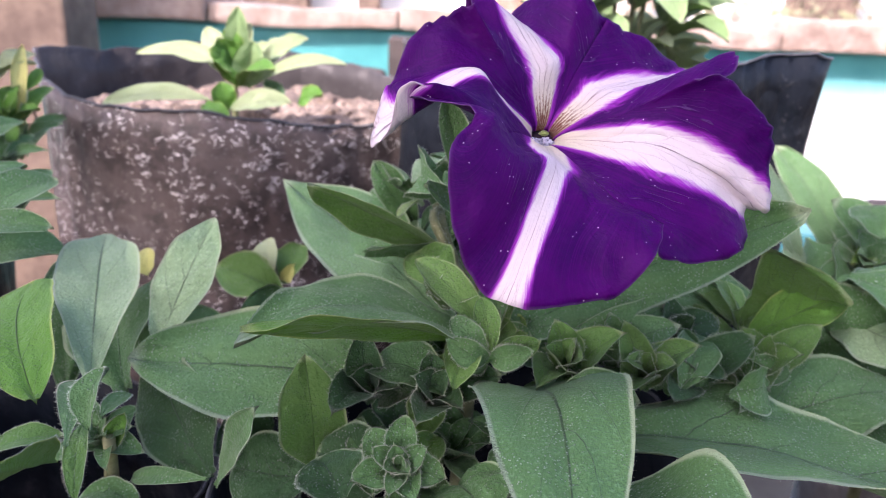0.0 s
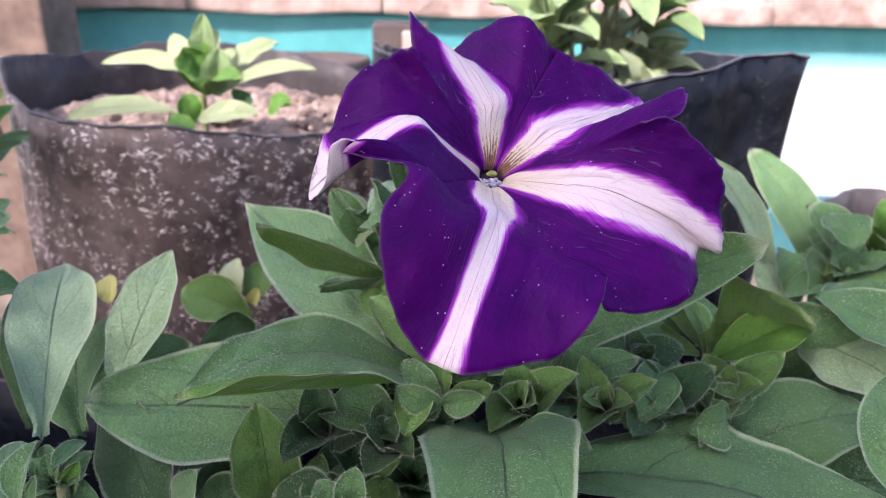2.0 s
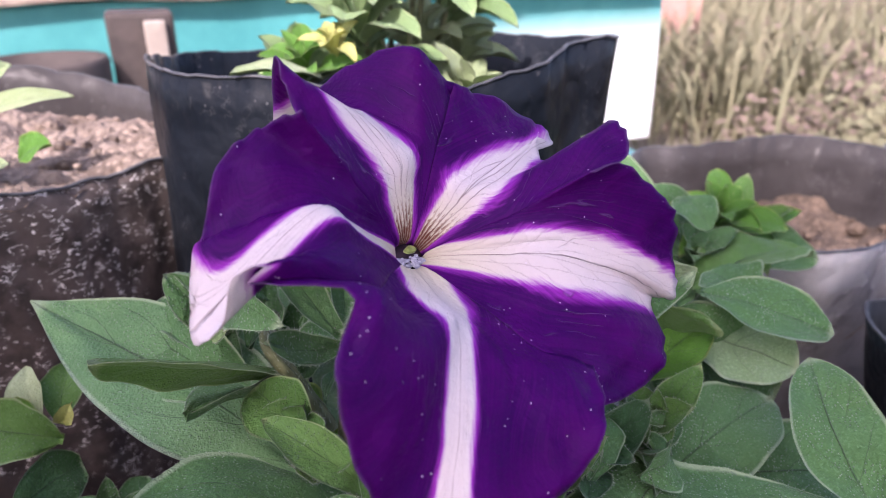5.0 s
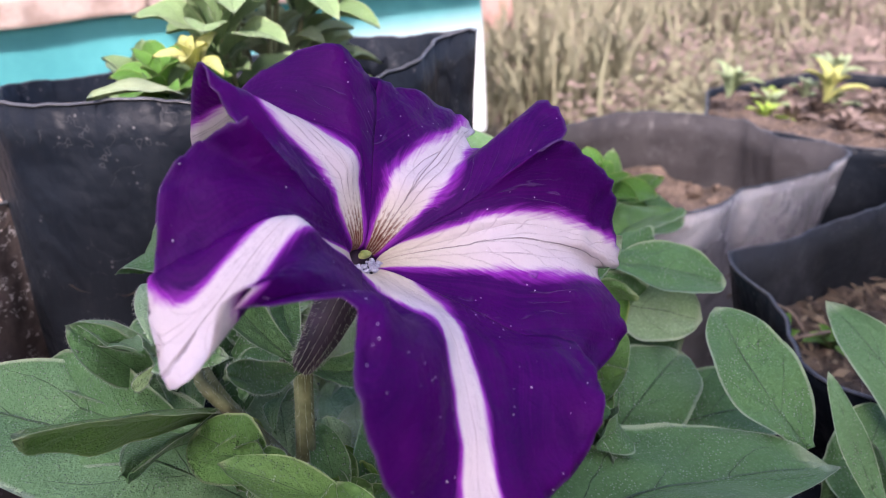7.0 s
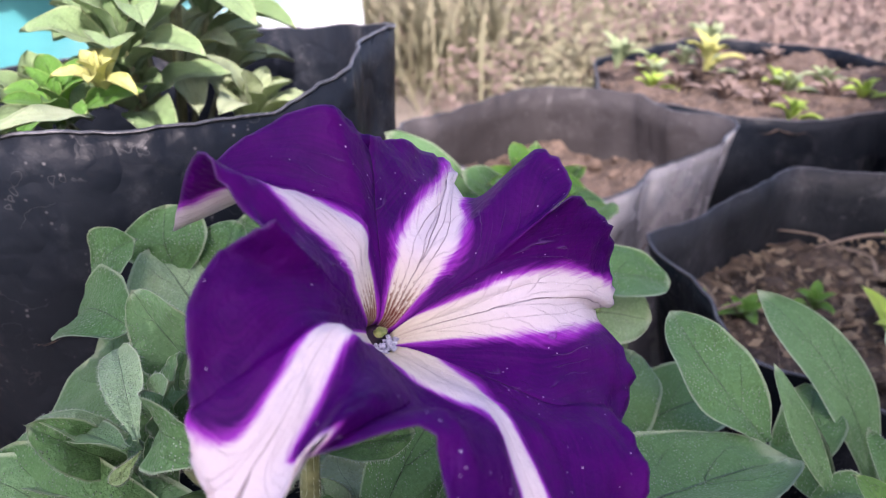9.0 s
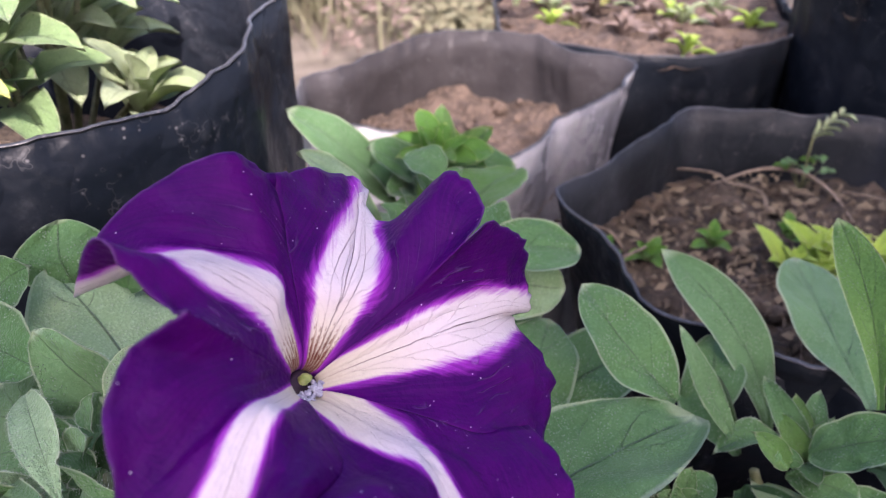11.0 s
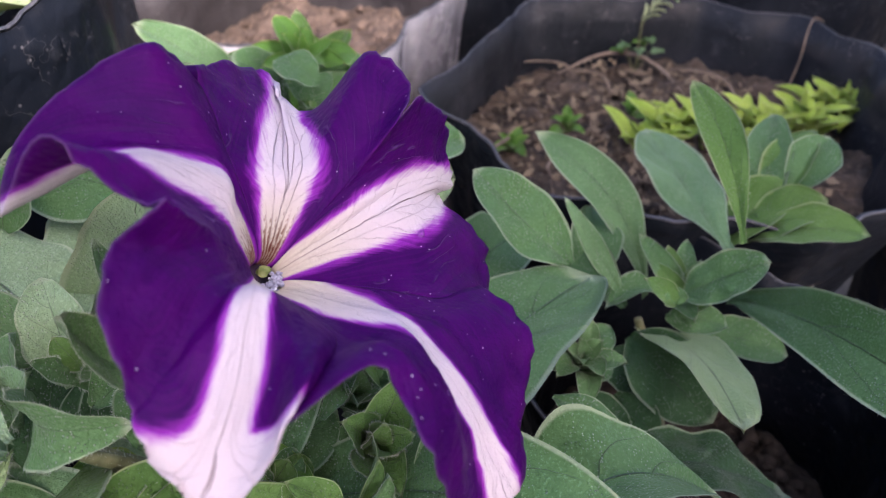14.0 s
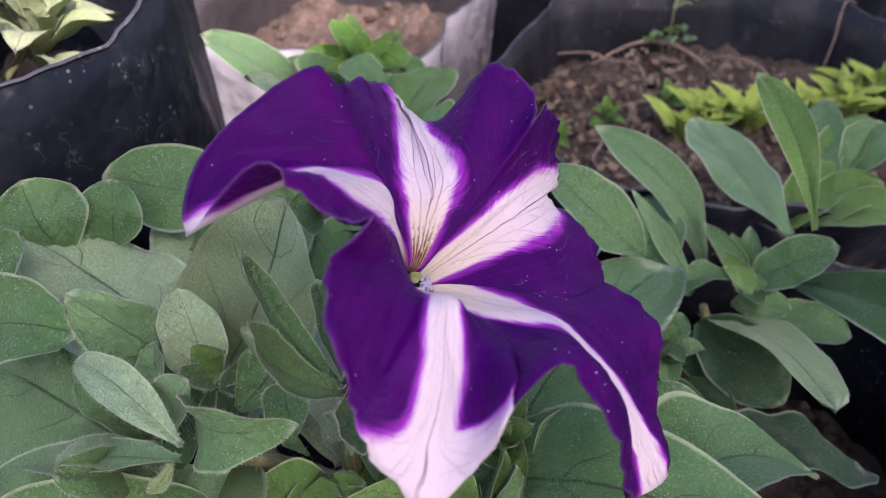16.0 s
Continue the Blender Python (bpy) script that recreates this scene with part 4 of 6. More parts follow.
sweep("stem", [Vector(p) * MM for p in ((190, 265, 100), (186, 262, 190), (184, 258, 215))], [2.5 * MM, 2 * MM, 1.2 * MM], STEM, petunia_small, "", 8, 10)

# leaves, from base to tip in millimetres
leaf(petunia, (10.7, 158.3, 226.2), (-39.0, 132.8, 238.0), 32.7, up=(0.19, 0.08, 0.98), bow=0.114, cup=0.12, curl=0.039, skew=0.108, shape=0.36, point=0.72, exact=True, hairy=True, fine=2)
leaf(petunia, (6.0, 156.8, 227.4), (-34.6, 120.3, 245.5), 14.4, up=(0.28, -0.66, -0.70), bow=-0.016, cup=0.10, curl=-0.017, skew=0.011, shape=0.45, point=0.72, exact=True, material=LEAF_LIME, hairy=True, fine=2)
leaf(petunia, (-6.7, 171.5, 206.5), (-76.7, 167.7, 209.8), 33.9, up=(0.07, -0.52, 0.85), bow=0.086, cup=0.19, curl=-0.075, skew=-0.004, shape=0.55, point=0.77, exact=True, hairy=True, fine=2)
leaf(petunia, (4.9, 168.4, 226.7), (-49.9, 236.1, 242.3), 31.2, up=(-0.17, -0.35, 0.92), bow=-0.008, cup=0.06, curl=-0.038, skew=0.039, shape=0.48, point=0.95, exact=True, material=LEAF_MID, fine=2)
leaf(petunia, (6.8, 192.9, 233.9), (-31.1, 169.3, 256.7), 16.0, up=(0.02, -0.71, -0.70), bow=-0.054, cup=0.23, curl=0.076, skew=0.007, shape=0.53, point=0.75, exact=True, material=LEAF_YOUNG, hairy=True, fine=2)
leaf(petunia, (23.6, 168.3, 207.9), (21.5, 92.8, 240.6), 31.8, up=(-0.13, 0.40, 0.91), bow=0.049, cup=0.09, curl=0.213, skew=-0.046, shape=0.48, point=0.49, exact=True, fine=2, hairy=True)
leaf(petunia, (41.6, 149.8, 207.1), (117.1, 122.8, 204.3), 40.9, up=(0.06, 0.06, 1.00), bow=0.075, cup=0.24, curl=-0.047, skew=-0.049, shape=0.48, point=0.50, exact=True, fine=2, hairy=True)
leaf(petunia, (19.6, 166.7, 224.4), (88.5, 162.7, 260.3), 22.8, up=(-0.37, -0.68, 0.63), bow=-0.109, cup=0.10, curl=-0.028, skew=-0.083, shape=0.47, point=0.55, exact=True, fine=2, hairy=True)
leaf(petunia, (-26.3, 148.9, 195.0), (-28.1, 148.5, 225.4), 16.8, up=(0.30, -0.95, 0.01), bow=0.095, cup=0.18, curl=0.026, skew=0.003, shape=0.50, point=0.76, exact=True, material=LEAF_YOUNG, hairy=True, fine=2)
leaf(petunia, (-5.9, 153.4, 200.2), (-10.3, 168.0, 209.2), 10.9, up=(0.25, -0.46, 0.85), bow=0.064, cup=0.12, curl=0.038, skew=-0.018, shape=0.52, point=0.66, exact=True, material=LEAF_DEEP_SHADE, fine=2, hairy=True)
leaf(petunia, (-1.5, 149.4, 204.5), (2.0, 150.5, 218.9), 9.8, up=(-0.27, -0.95, 0.14), bow=0.061, cup=0.12, curl=0.034, skew=0.012, shape=0.54, point=0.73, exact=True, material=LEAF_YOUNG, fine=2, hairy=True)
leaf(petunia, (-2.5, 129.9, 205.4), (2.5, 142.4, 210.4), 8.8, cup=0.35, material=LEAF_YOUNG, up=(-0.3, -1, 0.4), hairy=True)
leaf(petunia, (-6.3, 138.6, 200.4), (-25.0, 142.4, 204.1), 18.8, cup=0.2, up=(0, -0.8, 0.6), hairy=True, fine=2, material=LEAF_DEEP_SHADE)
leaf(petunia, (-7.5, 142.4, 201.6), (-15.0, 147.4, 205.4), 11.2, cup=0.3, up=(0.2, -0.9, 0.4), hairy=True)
leaf(petunia, (-16.3, 122.4, 206.6), (-22.5, 129.9, 211.6), 16.2, cup=0.4, up=(0.4, -0.8, 0.4), hairy=True, material=LEAF_DEEP_SHADE)
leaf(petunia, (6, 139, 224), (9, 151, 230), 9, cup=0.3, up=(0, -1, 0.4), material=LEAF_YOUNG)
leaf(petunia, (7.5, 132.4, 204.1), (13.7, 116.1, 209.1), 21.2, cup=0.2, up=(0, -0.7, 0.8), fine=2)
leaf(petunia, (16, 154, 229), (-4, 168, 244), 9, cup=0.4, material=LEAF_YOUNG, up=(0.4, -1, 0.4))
leaf(petunia, (-51.4, 147.6, 192.4), (-75.1, 175.7, 210.6), 23.4, up=(-0.34, -0.79, 0.51), bow=0.048, cup=0.11, curl=0.015, skew=-0.003, shape=0.52, point=0.62, exact=True, material=LEAF_DEEP_SHADE, hairy=True, fine=2)
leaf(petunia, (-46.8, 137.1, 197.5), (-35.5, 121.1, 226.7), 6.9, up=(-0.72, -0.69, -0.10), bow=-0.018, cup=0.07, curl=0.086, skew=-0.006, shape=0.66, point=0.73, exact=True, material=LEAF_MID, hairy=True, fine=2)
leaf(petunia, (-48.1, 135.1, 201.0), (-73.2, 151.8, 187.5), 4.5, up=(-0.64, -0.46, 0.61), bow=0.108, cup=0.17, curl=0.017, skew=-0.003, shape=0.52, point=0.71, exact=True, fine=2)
leaf(petunia, (-26.3, 151.1, 190.4), (-48.8, 154.9, 190.4), 21.2, cup=0.15, up=(0, -0.7, 0.8), fine=2, material=LEAF_DEEP_SHADE)
leaf(petunia, (-40.0, 163.6, 195.4), (-53.8, 168.6, 195.4), 22.5, cup=0.15, up=(0, -0.7, 0.8), material=LEAF_DEEP_SHADE)
leaf(petunia, (6, 143, 220), (-16, 157, 220), 14, cup=0.2, up=(0, -0.6, 1))
leaf(petunia, (28, 140, 220), (45, 133, 226), 12, cup=0.2, up=(0, -0.6, 1))
leaf(petunia_right, (71.8, 102.9, 188.8), (86.2, 61.0, 176.0), 32.2, up=(0.39, -0.14, 0.91), bow=0.087, cup=0.08, curl=0.003, skew=-0.015, shape=0.59, point=0.45, exact=True, material=LEAF_DEEP_SHADE, fine=2)
leaf(petunia, (30, 146, 222), (39, 160, 225), 9, cup=0.3, up=(0, -0.9, 0.5))
leaf(petunia, (34, 164, 225), (63, 176, 230), 12, cup=0.3, up=(0, -0.9, 0.5))
leaf(petunia, (14, 147, 227), (4, 144, 233), 6.5, cup=0.4, up=(0, -1, 0.4), material=LEAF, hairy=True)
leaf(petunia, (14, 147, 227), (2, 145, 227), 6.5, cup=0.4, up=(0, -1, 0.4), material=LEAF_YOUNG, hairy=False)
leaf(petunia, (14, 147, 227), (9, 147, 226), 6.5, cup=0.4, up=(0, -1, 0.4), material=LEAF, hairy=True)
leaf(petunia, (14, 147, 227), (19, 149, 226), 6.5, cup=0.4, up=(0, -1, 0.4), material=LEAF_YOUNG, hairy=False)
leaf(petunia, (14, 147, 227), (23, 142, 232), 6.5, cup=0.4, up=(0, -1, 0.4), material=LEAF, hairy=True)
leaf(petunia, (14, 147, 227), (25, 145, 233), 6.5, cup=0.4, up=(0, -1, 0.4), material=LEAF_YOUNG, hairy=False)
leaf(petunia, (14, 147, 227), (5, 152, 235), 6.5, cup=0.4, up=(0, -1, 0.4), material=LEAF, hairy=True)
leaf(petunia, (14, 147, 227), (12, 156, 239), 6.5, cup=0.4, up=(0, -1, 0.4), material=LEAF_YOUNG, hairy=False)
leaf(petunia_left, (-79.0, 149.9, 214.6), (-104.7, 221.0, 230.8), 21.4, up=(0.14, -0.17, 0.98), bow=0.079, cup=0.15, curl=0.034, skew=-0.002, shape=0.55, point=0.67, exact=True, material=LEAF_GREY, fine=2)
leaf(petunia_left, (-72.3, 173.4, 214.0), (-63.6, 200.7, 242.4), 17.1, up=(-0.08, -0.71, 0.70), bow=0.049, cup=0.11, curl=0.039, skew=0.021, shape=0.49, point=0.73, exact=True, material=LEAF_GREY, fine=2)
leaf(petunia_left, (-77.3, 125.3, 225.6), (-98.5, 166.1, 235.7), 17.0, up=(-0.12, -0.30, 0.95), bow=0.085, cup=0.15, curl=0.042, skew=-0.045, shape=0.50, point=0.45, exact=True, material=LEAF_LIME, hairy=True, fine=2)
leaf(petunia_left, (-65.6, 113.5, 223.5), (-71.9, 132.2, 227.1), 6.1, up=(0.26, -0.10, 0.96), bow=0.109, cup=0.17, curl=0.043, skew=-0.007, shape=0.63, point=0.76, exact=True, material=LEAF_MID, hairy=True, fine=2)
leaf(petunia_left, (-57, 106, 232), (-57, 114, 240), 6, cup=0.5, up=(-0.3, -1, 0.3), hairy=True)
leaf(petunia_left, (-73.9, 143.7, 210.7), (-71.6, 154.1, 210.7), 5.1, up=(0.05, -0.02, 1.00), bow=0.095, cup=0.18, curl=0.020, skew=-0.001, shape=0.52, point=0.71, exact=True, hairy=True, fine=2)
leaf(petunia_left, (-73.7, 148.1, 199.2), (-71.8, 149.8, 207.5), 5, cup=0.3, up=(0, -0.9, 0.3), material=LEAF_LIME, hairy=True)
leaf(petunia_left, (-61.8, 88.7, 237.0), (-74.2, 122.6, 215.5), 10.2, up=(-0.66, 0.22, 0.72), bow=-0.008, cup=0.11, curl=0.033, skew=0.001, shape=0.54, point=0.73, exact=True, material=LEAF_LIME, hairy=True, fine=2)
leaf(petunia_left, (-68.7, 119.3, 206.4), (-75.4, 138.8, 213.2), 4.9, up=(-0.08, -0.35, 0.93), bow=0.082, cup=0.15, curl=0.040, skew=-0.010, shape=0.50, point=0.69, exact=True, material=LEAF_YOUNG, hairy=True, fine=2)
leaf(petunia_left, (-81.7, 113.1, 221.1), (-68.2, 117.9, 223.5), 6, cup=0.3, up=(0, -0.2, 1.1), material=LEAF_YOUNG, hairy=True)
leaf(petunia_left, (-66.2, 141.7, 187.0), (-81.1, 142.8, 189.5), 8, cup=0.2, up=(0, 0, 1), hairy=True)
leaf(petunia_left, (-77, 163, 206), (-94, 219, 211), 30, cup=0.1, up=(0, -1, 0.4), fine=2)
leaf(petunia_left, (-93, 199, 195), (-67, 219, 202), 18, cup=0.2, up=(0, -0.8, 0.5))
leaf(petunia_left, (-51, 233, 205), (-75, 235, 214), 17, cup=0.25, material=LEAF_YOUNG, up=(0, -0.8, 0.6), fine=2)
leaf(petunia_left, (-52, 238, 207), (-48, 252, 217), 12, cup=0.2, material=LEAF_YOUNG, up=(0, -0.8, 0.6))
leaf(petunia_left, (-54, 238, 207), (-66, 244, 214), 9, cup=0.3, material=LEAF_LIME, up=(0, -1, 0.2))
leaf(petunia_left, (-56, 238, 209), (-59, 248, 221), 9, cup=0.3, material=LEAF_PALE, up=(0, -1, 0.2))
leaf(petunia_left, (-52, 235, 209), (-47, 230, 217), 5, cup=0.3, material=LEAF_YELLOW, up=(0, -1, 0.2))
leaf(petunia_left, (-94, 223, 214), (-96, 230, 221), 8, cup=0.5, material=LEAF_YELLOW, up=(0, -1, 0.2), shape=0.45)
leaf(petunia_left, (-57, 198, 212), (-44, 216, 208), 14, cup=0.2, up=(0, -0.8, 0.5))
leaf(petunia_far, (-124, 184, 242), (-110, 205, 252), 15, cup=0.3, up=(0, -0.7, 0.8))
leaf(petunia_far, (-121, 179, 242), (-100, 181, 244), 9, cup=0.3, up=(0, -0.5, 1))
leaf(petunia_far, (-129, 194, 245), (-120, 208, 254), 10, cup=0.3, up=(0, -0.7, 0.8))
leaf(petunia_far, (-162, 243, 236), (-149, 266, 248), 9, cup=0.3, up=(0, -0.7, 0.8))
leaf(petunia_far, (-124, 181, 233), (-105, 197, 231), 14, cup=0.2, up=(0, -0.6, 0.8))
leaf(petunia_far, (-175, 273, 244), (-166, 289, 266), 12, cup=0.3, up=(0.2, -0.9, 0.3), material=LEAF_LIME)
leaf(petunia_far, (-166, 280, 247), (-163, 290, 266), 8, cup=0.3, up=(0.2, -0.9, 0.3), material=LEAF_PALE)
leaf(petunia_far, (-162, 283, 251), (-163, 292, 281), 6, cup=0.4, up=(0.5, -0.9, 0.3), material=LEAF_YELLOW)
leaf(petunia_far, (-161, 286, 264), (-158, 294, 272), 5, cup=0.4, up=(0.5, -0.9, 0.3), material=LEAF_LIME)
leaf(petunia_far, (-162, 246, 245), (-152, 266, 256), 12, cup=0.3, up=(0, -0.7, 0.8))
leaf(petunia_right, (89.9, 192.1, 220.3), (111.9, 179.0, 236.0), 42.4, up=(0.05, 0.80, 0.60), bow=0.116, cup=0.00, curl=0.135, skew=-0.025, shape=0.65, point=0.76, exact=True, material=LEAF_YOUNG, fine=2)
leaf(petunia_right, (90, 185, 218), (115, 184, 233), 15, cup=0.4, material=LEAF_LIME, fine=2, up=(-0.1, -0.6, 0.9))
leaf(petunia_small, (121.3, 195.7, 233.3), (149.9, 174.3, 224.5), 21.1, up=(-0.10, -0.49, 0.86), bow=0.066, cup=0.14, curl=-0.017, skew=-0.003, shape=0.55, point=0.64, exact=True, fine=2)
leaf(petunia_right, (165.9, 265.1, 205.5), (135.9, 285.9, 255.6), 18.2, up=(-0.05, -0.93, 0.35), bow=0.040, cup=0.12, curl=0.029, skew=0.042, shape=0.56, point=0.54, exact=True, material=LEAF_MID, fine=2)
leaf(petunia_right, (97.5, 193.8, 198.0), (153.1, 204.7, 197.0), 28.1, up=(0.08, -0.33, 0.94), bow=0.035, cup=0.13, curl=0.023, skew=0.039, shape=0.54, point=0.45, exact=True, fine=2)
leaf(petunia_right, (132.1, 242.2, 219.3), (105.5, 247.1, 261.1), 17.2, up=(0.56, -0.70, 0.44), bow=0.053, cup=0.13, curl=0.023, skew=-0.003, shape=0.54, point=0.68, exact=True, material=LEAF_GREY, fine=2)
leaf(petunia_right, (132, 232, 218), (133, 242, 231), 12, cup=0.15, up=(0.1, -1, 0.2))
leaf(petunia_small, (107.7, 194.1, 227.0), (143.8, 184.3, 198.1), 33.7, up=(-0.16, -0.98, 0.13), bow=-0.015, cup=-0.05, curl=-0.015, skew=0.051, shape=0.49, point=0.45, exact=True, fine=2)
leaf(petunia_right, (139, 193, 226), (136, 210, 232), 22, cup=0.2, up=(0, -1, 0.3))
leaf(petunia_right, (150, 227, 236), (148, 242, 244), 16, cup=0.2, up=(0, -1, 0.3))
leaf(petunia_right, (58, 158, 215), (51, 173, 225), 12, cup=0.4, up=(-0.2, -1, 0.3), material=LEAF, curl=0)
leaf(petunia_right, (63, 162, 212), (57, 178, 222), 9, cup=0.4, up=(0.0, -1, 0.3), material=LEAF, curl=0.25)
leaf(petunia_right, (65, 167, 210), (68, 182, 224), 9, cup=0.4, up=(0.2, -1, 0.3), material=LEAF_YOUNG, curl=0)
leaf(petunia_right, (63, 157, 216), (69, 168, 228), 12, cup=0.4, up=(-0.2, -1, 0.3), material=LEAF, curl=0.25)
leaf(petunia_right, (68, 161, 214), (76, 171, 225), 9, cup=0.4, up=(0.0, -1, 0.3), material=LEAF, curl=0)
leaf(petunia_right, (74, 164, 210), (81, 175, 218), 9, cup=0.4, up=(0.2, -1, 0.3), material=LEAF_YOUNG, curl=0.25)
leaf(petunia_right, (60, 157, 214), (62, 168, 222), 12, cup=0.4, up=(-0.2, -1, 0.3), material=LEAF, curl=0)
leaf(petunia_right, (69, 160, 213), (70, 170, 217), 9, cup=0.4, up=(0.0, -1, 0.3), material=LEAF, curl=0.25)
leaf(petunia_right, (76, 163, 211), (87, 171, 217), 9, cup=0.4, up=(0.2, -1, 0.3), material=LEAF_YOUNG, curl=0)
leaf(petunia_right, (73, 153, 217), (85, 155, 218), 12, cup=0.4, up=(-0.2, -1, 0.3), material=LEAF, curl=0.25)
leaf(petunia_right, (57, 164, 211), (50, 178, 219), 9, cup=0.4, up=(0.0, -1, 0.3), material=LEAF, curl=0)
leaf(petunia_right, (79, 163, 213), (86, 174, 222), 9, cup=0.4, up=(0.2, -1, 0.3), material=LEAF_YOUNG, curl=0.25)
leaf(petunia_right, (90, 188, 217), (83, 210, 222), 9, cup=0.4, up=(0.3, -1, 0.3), material=LEAF_YOUNG)
leaf(petunia_right, (89, 188, 217), (86, 211, 227), 9, cup=0.4, up=(0.3, -1, 0.3), material=LEAF_YOUNG)
leaf(petunia_right, (90, 188, 217), (92, 208, 225), 9, cup=0.4, up=(0.3, -1, 0.3), material=LEAF_YOUNG)
leaf(petunia_right, (88, 189, 217), (79, 208, 213), 9, cup=0.4, up=(0.3, -1, 0.3), material=LEAF_YOUNG)
leaf(petunia_right, (120.6, 129.2, 206.8), (127.7, 161.6, 231.3), 21.0, up=(-0.32, -0.53, 0.79), bow=0.089, cup=0.20, curl=0.079, skew=-0.088, shape=0.51, point=0.66, exact=True, fine=2)
leaf(petunia_right, (161.0, 107.9, 164.7), (173.8, 155.1, 218.7), 17.1, up=(-0.59, -0.53, 0.61), bow=0.164, cup=0.15, curl=0.042, skew=0.054, shape=0.62, point=0.68, exact=True, fine=2, material=LEAF_MID)
leaf(petunia_right, (165.8, 84.9, 190.5), (234.2, 123.6, 193.8), 27.7, up=(-0.01, -0.06, 1.00), bow=0.028, cup=0.07, curl=0.030, skew=-0.025, shape=0.57, point=0.69, exact=True, material=LEAF_MID, fine=2)
leaf(petunia_right, (132.6, 84.2, 218.8), (165.2, 107.8, 250.2), 11.5, up=(-0.70, 0.01, 0.72), bow=0.100, cup=0.32, curl=0.038, skew=0.048, shape=0.63, point=0.72, exact=True, material=LEAF_YOUNG, hairy=True, fine=2)
leaf(petunia_right, (148.7, 105.9, 160.2), (73.6, 78.3, 211.9), 22.3, up=(0.55, 0.06, 0.83), bow=0.060, cup=0.09, curl=0.003, skew=-0.028, shape=0.51, point=0.45, exact=True, material=LEAF_SOFT, hairy=True, fine=2)
leaf(petunia_right, (102.0, 124.8, 168.0), (92.4, 100.8, 168.0), 15.6, material=LEAF_DEEP_SHADE, cup=0.2, fine=2, up=(-0.5, -0.1, 0.9), shape=0.55)
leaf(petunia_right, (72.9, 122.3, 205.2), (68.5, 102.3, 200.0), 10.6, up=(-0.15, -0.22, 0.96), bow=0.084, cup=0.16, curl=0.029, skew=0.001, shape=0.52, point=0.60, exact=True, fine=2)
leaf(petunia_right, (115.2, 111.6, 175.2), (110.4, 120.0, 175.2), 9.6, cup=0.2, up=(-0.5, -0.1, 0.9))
leaf(petunia_right, (109.2, 109.2, 169.2), (98.4, 93.6, 166.8), 12.0, material=LEAF_DEEP_SHADE, cup=0.2, up=(-0.5, -0.1, 0.9))
leaf(petunia_right, (128.4, 109.2, 176.4), (110.4, 79.2, 168.0), 26.4, material=LEAF_DEEP_SHADE, cup=0.15, fine=2, up=(-0.5, -0.1, 0.9), shape=0.5)
leaf(petunia_right, (122.4, 117.6, 170.4), (116.4, 97.2, 165.6), 16.8, material=LEAF_DEEP_SHADE, cup=0.2, up=(-0.5, -0.1, 0.9))
leaf(petunia_right, (139.2, 102.0, 188.4), (127.2, 117.6, 192.0), 10.8, cup=0.6, up=(-0.3, 0.4, 1), hairy=True, curl=0.2)
leaf(petunia_right, (136.8, 129.6, 180.0), (166.8, 132.0, 198.0), 19.2, cup=0.3, up=(-0.7, -0.2, 0.5))
leaf(petunia_right, (134.4, 112.8, 182.4), (153.6, 134.4, 192.0), 15.6, cup=0.3, up=(-0.7, -0.2, 0.5))
leaf(petunia_right, (137.8, 95.9, 190.5), (138.5, 75.3, 210.1), 16.4, up=(-0.53, 0.57, 0.62), bow=0.075, cup=0.16, curl=0.016, skew=0.009, shape=0.52, point=0.45, exact=True, fine=2)
leaf(petunia_right, (138.0, 99.6, 178.8), (142.8, 80.4, 177.6), 12.0, cup=0.1, fine=2, up=(-0.5, -0.1, 0.9), shape=0.5)
leaf(petunia_right, (142.8, 90.0, 170.4), (142.8, 60.0, 170.4), 15.6, cup=0.2, up=(-0.5, -0.1, 0.9))
leaf(petunia_right, (166.1, 79.8, 168.0), (76.0, 27.3, 222.4), 22.6, up=(-0.16, 0.83, 0.53), bow=0.073, cup=0.18, curl=0.044, skew=-0.043, shape=0.70, point=0.45, exact=True, fine=2, hairy=True)
leaf(petunia_right, (182.4, 85.2, 177.6), (201.6, 66.0, 199.2), 20.4, cup=0.4, fine=2, material=LEAF_YOUNG, up=(-0.6, 0.2, 0.7))
leaf(petunia_right, (184.8, 78.0, 181.2), (192.0, 56.4, 200.4), 19.2, cup=0.3, fine=2, material=LEAF_YOUNG, up=(-0.4, 0.2, 0.9))
leaf(petunia_right, (184.8, 76.8, 182.4), (180.0, 43.2, 198.0), 16.8, cup=0.3, material=LEAF_YOUNG, up=(-0.4, 0.2, 0.9))
leaf(petunia_right, (193.2, 72.0, 184.8), (230.4, 78.0, 210.0), 16.8, cup=0.3, up=(-0.6, 0.2, 0.6))
leaf(petunia_right, (195.6, 74.4, 187.2), (222.0, 63.6, 211.2), 18.0, cup=0.3, up=(-0.6, 0.2, 0.6), material=LEAF_YOUNG)
leaf(petunia_right, (199.2, 67.2, 195.6), (216.0, 58.8, 211.2), 19.2, cup=0.3, up=(-0.6, 0.2, 0.6))
leaf(petunia_right, (142.8, 96.0, 181.2), (147.6, 111.6, 202.8), 8.4, cup=0.45, up=(-0.5, 0, 0.9), hairy=True, material=LEAF, curl=0.15)
leaf(petunia_right, (142.8, 96.0, 181.2), (148.8, 103.2, 199.2), 8.4, cup=0.45, up=(-0.5, 0, 0.9), hairy=False, material=LEAF_YOUNG, curl=0.15)
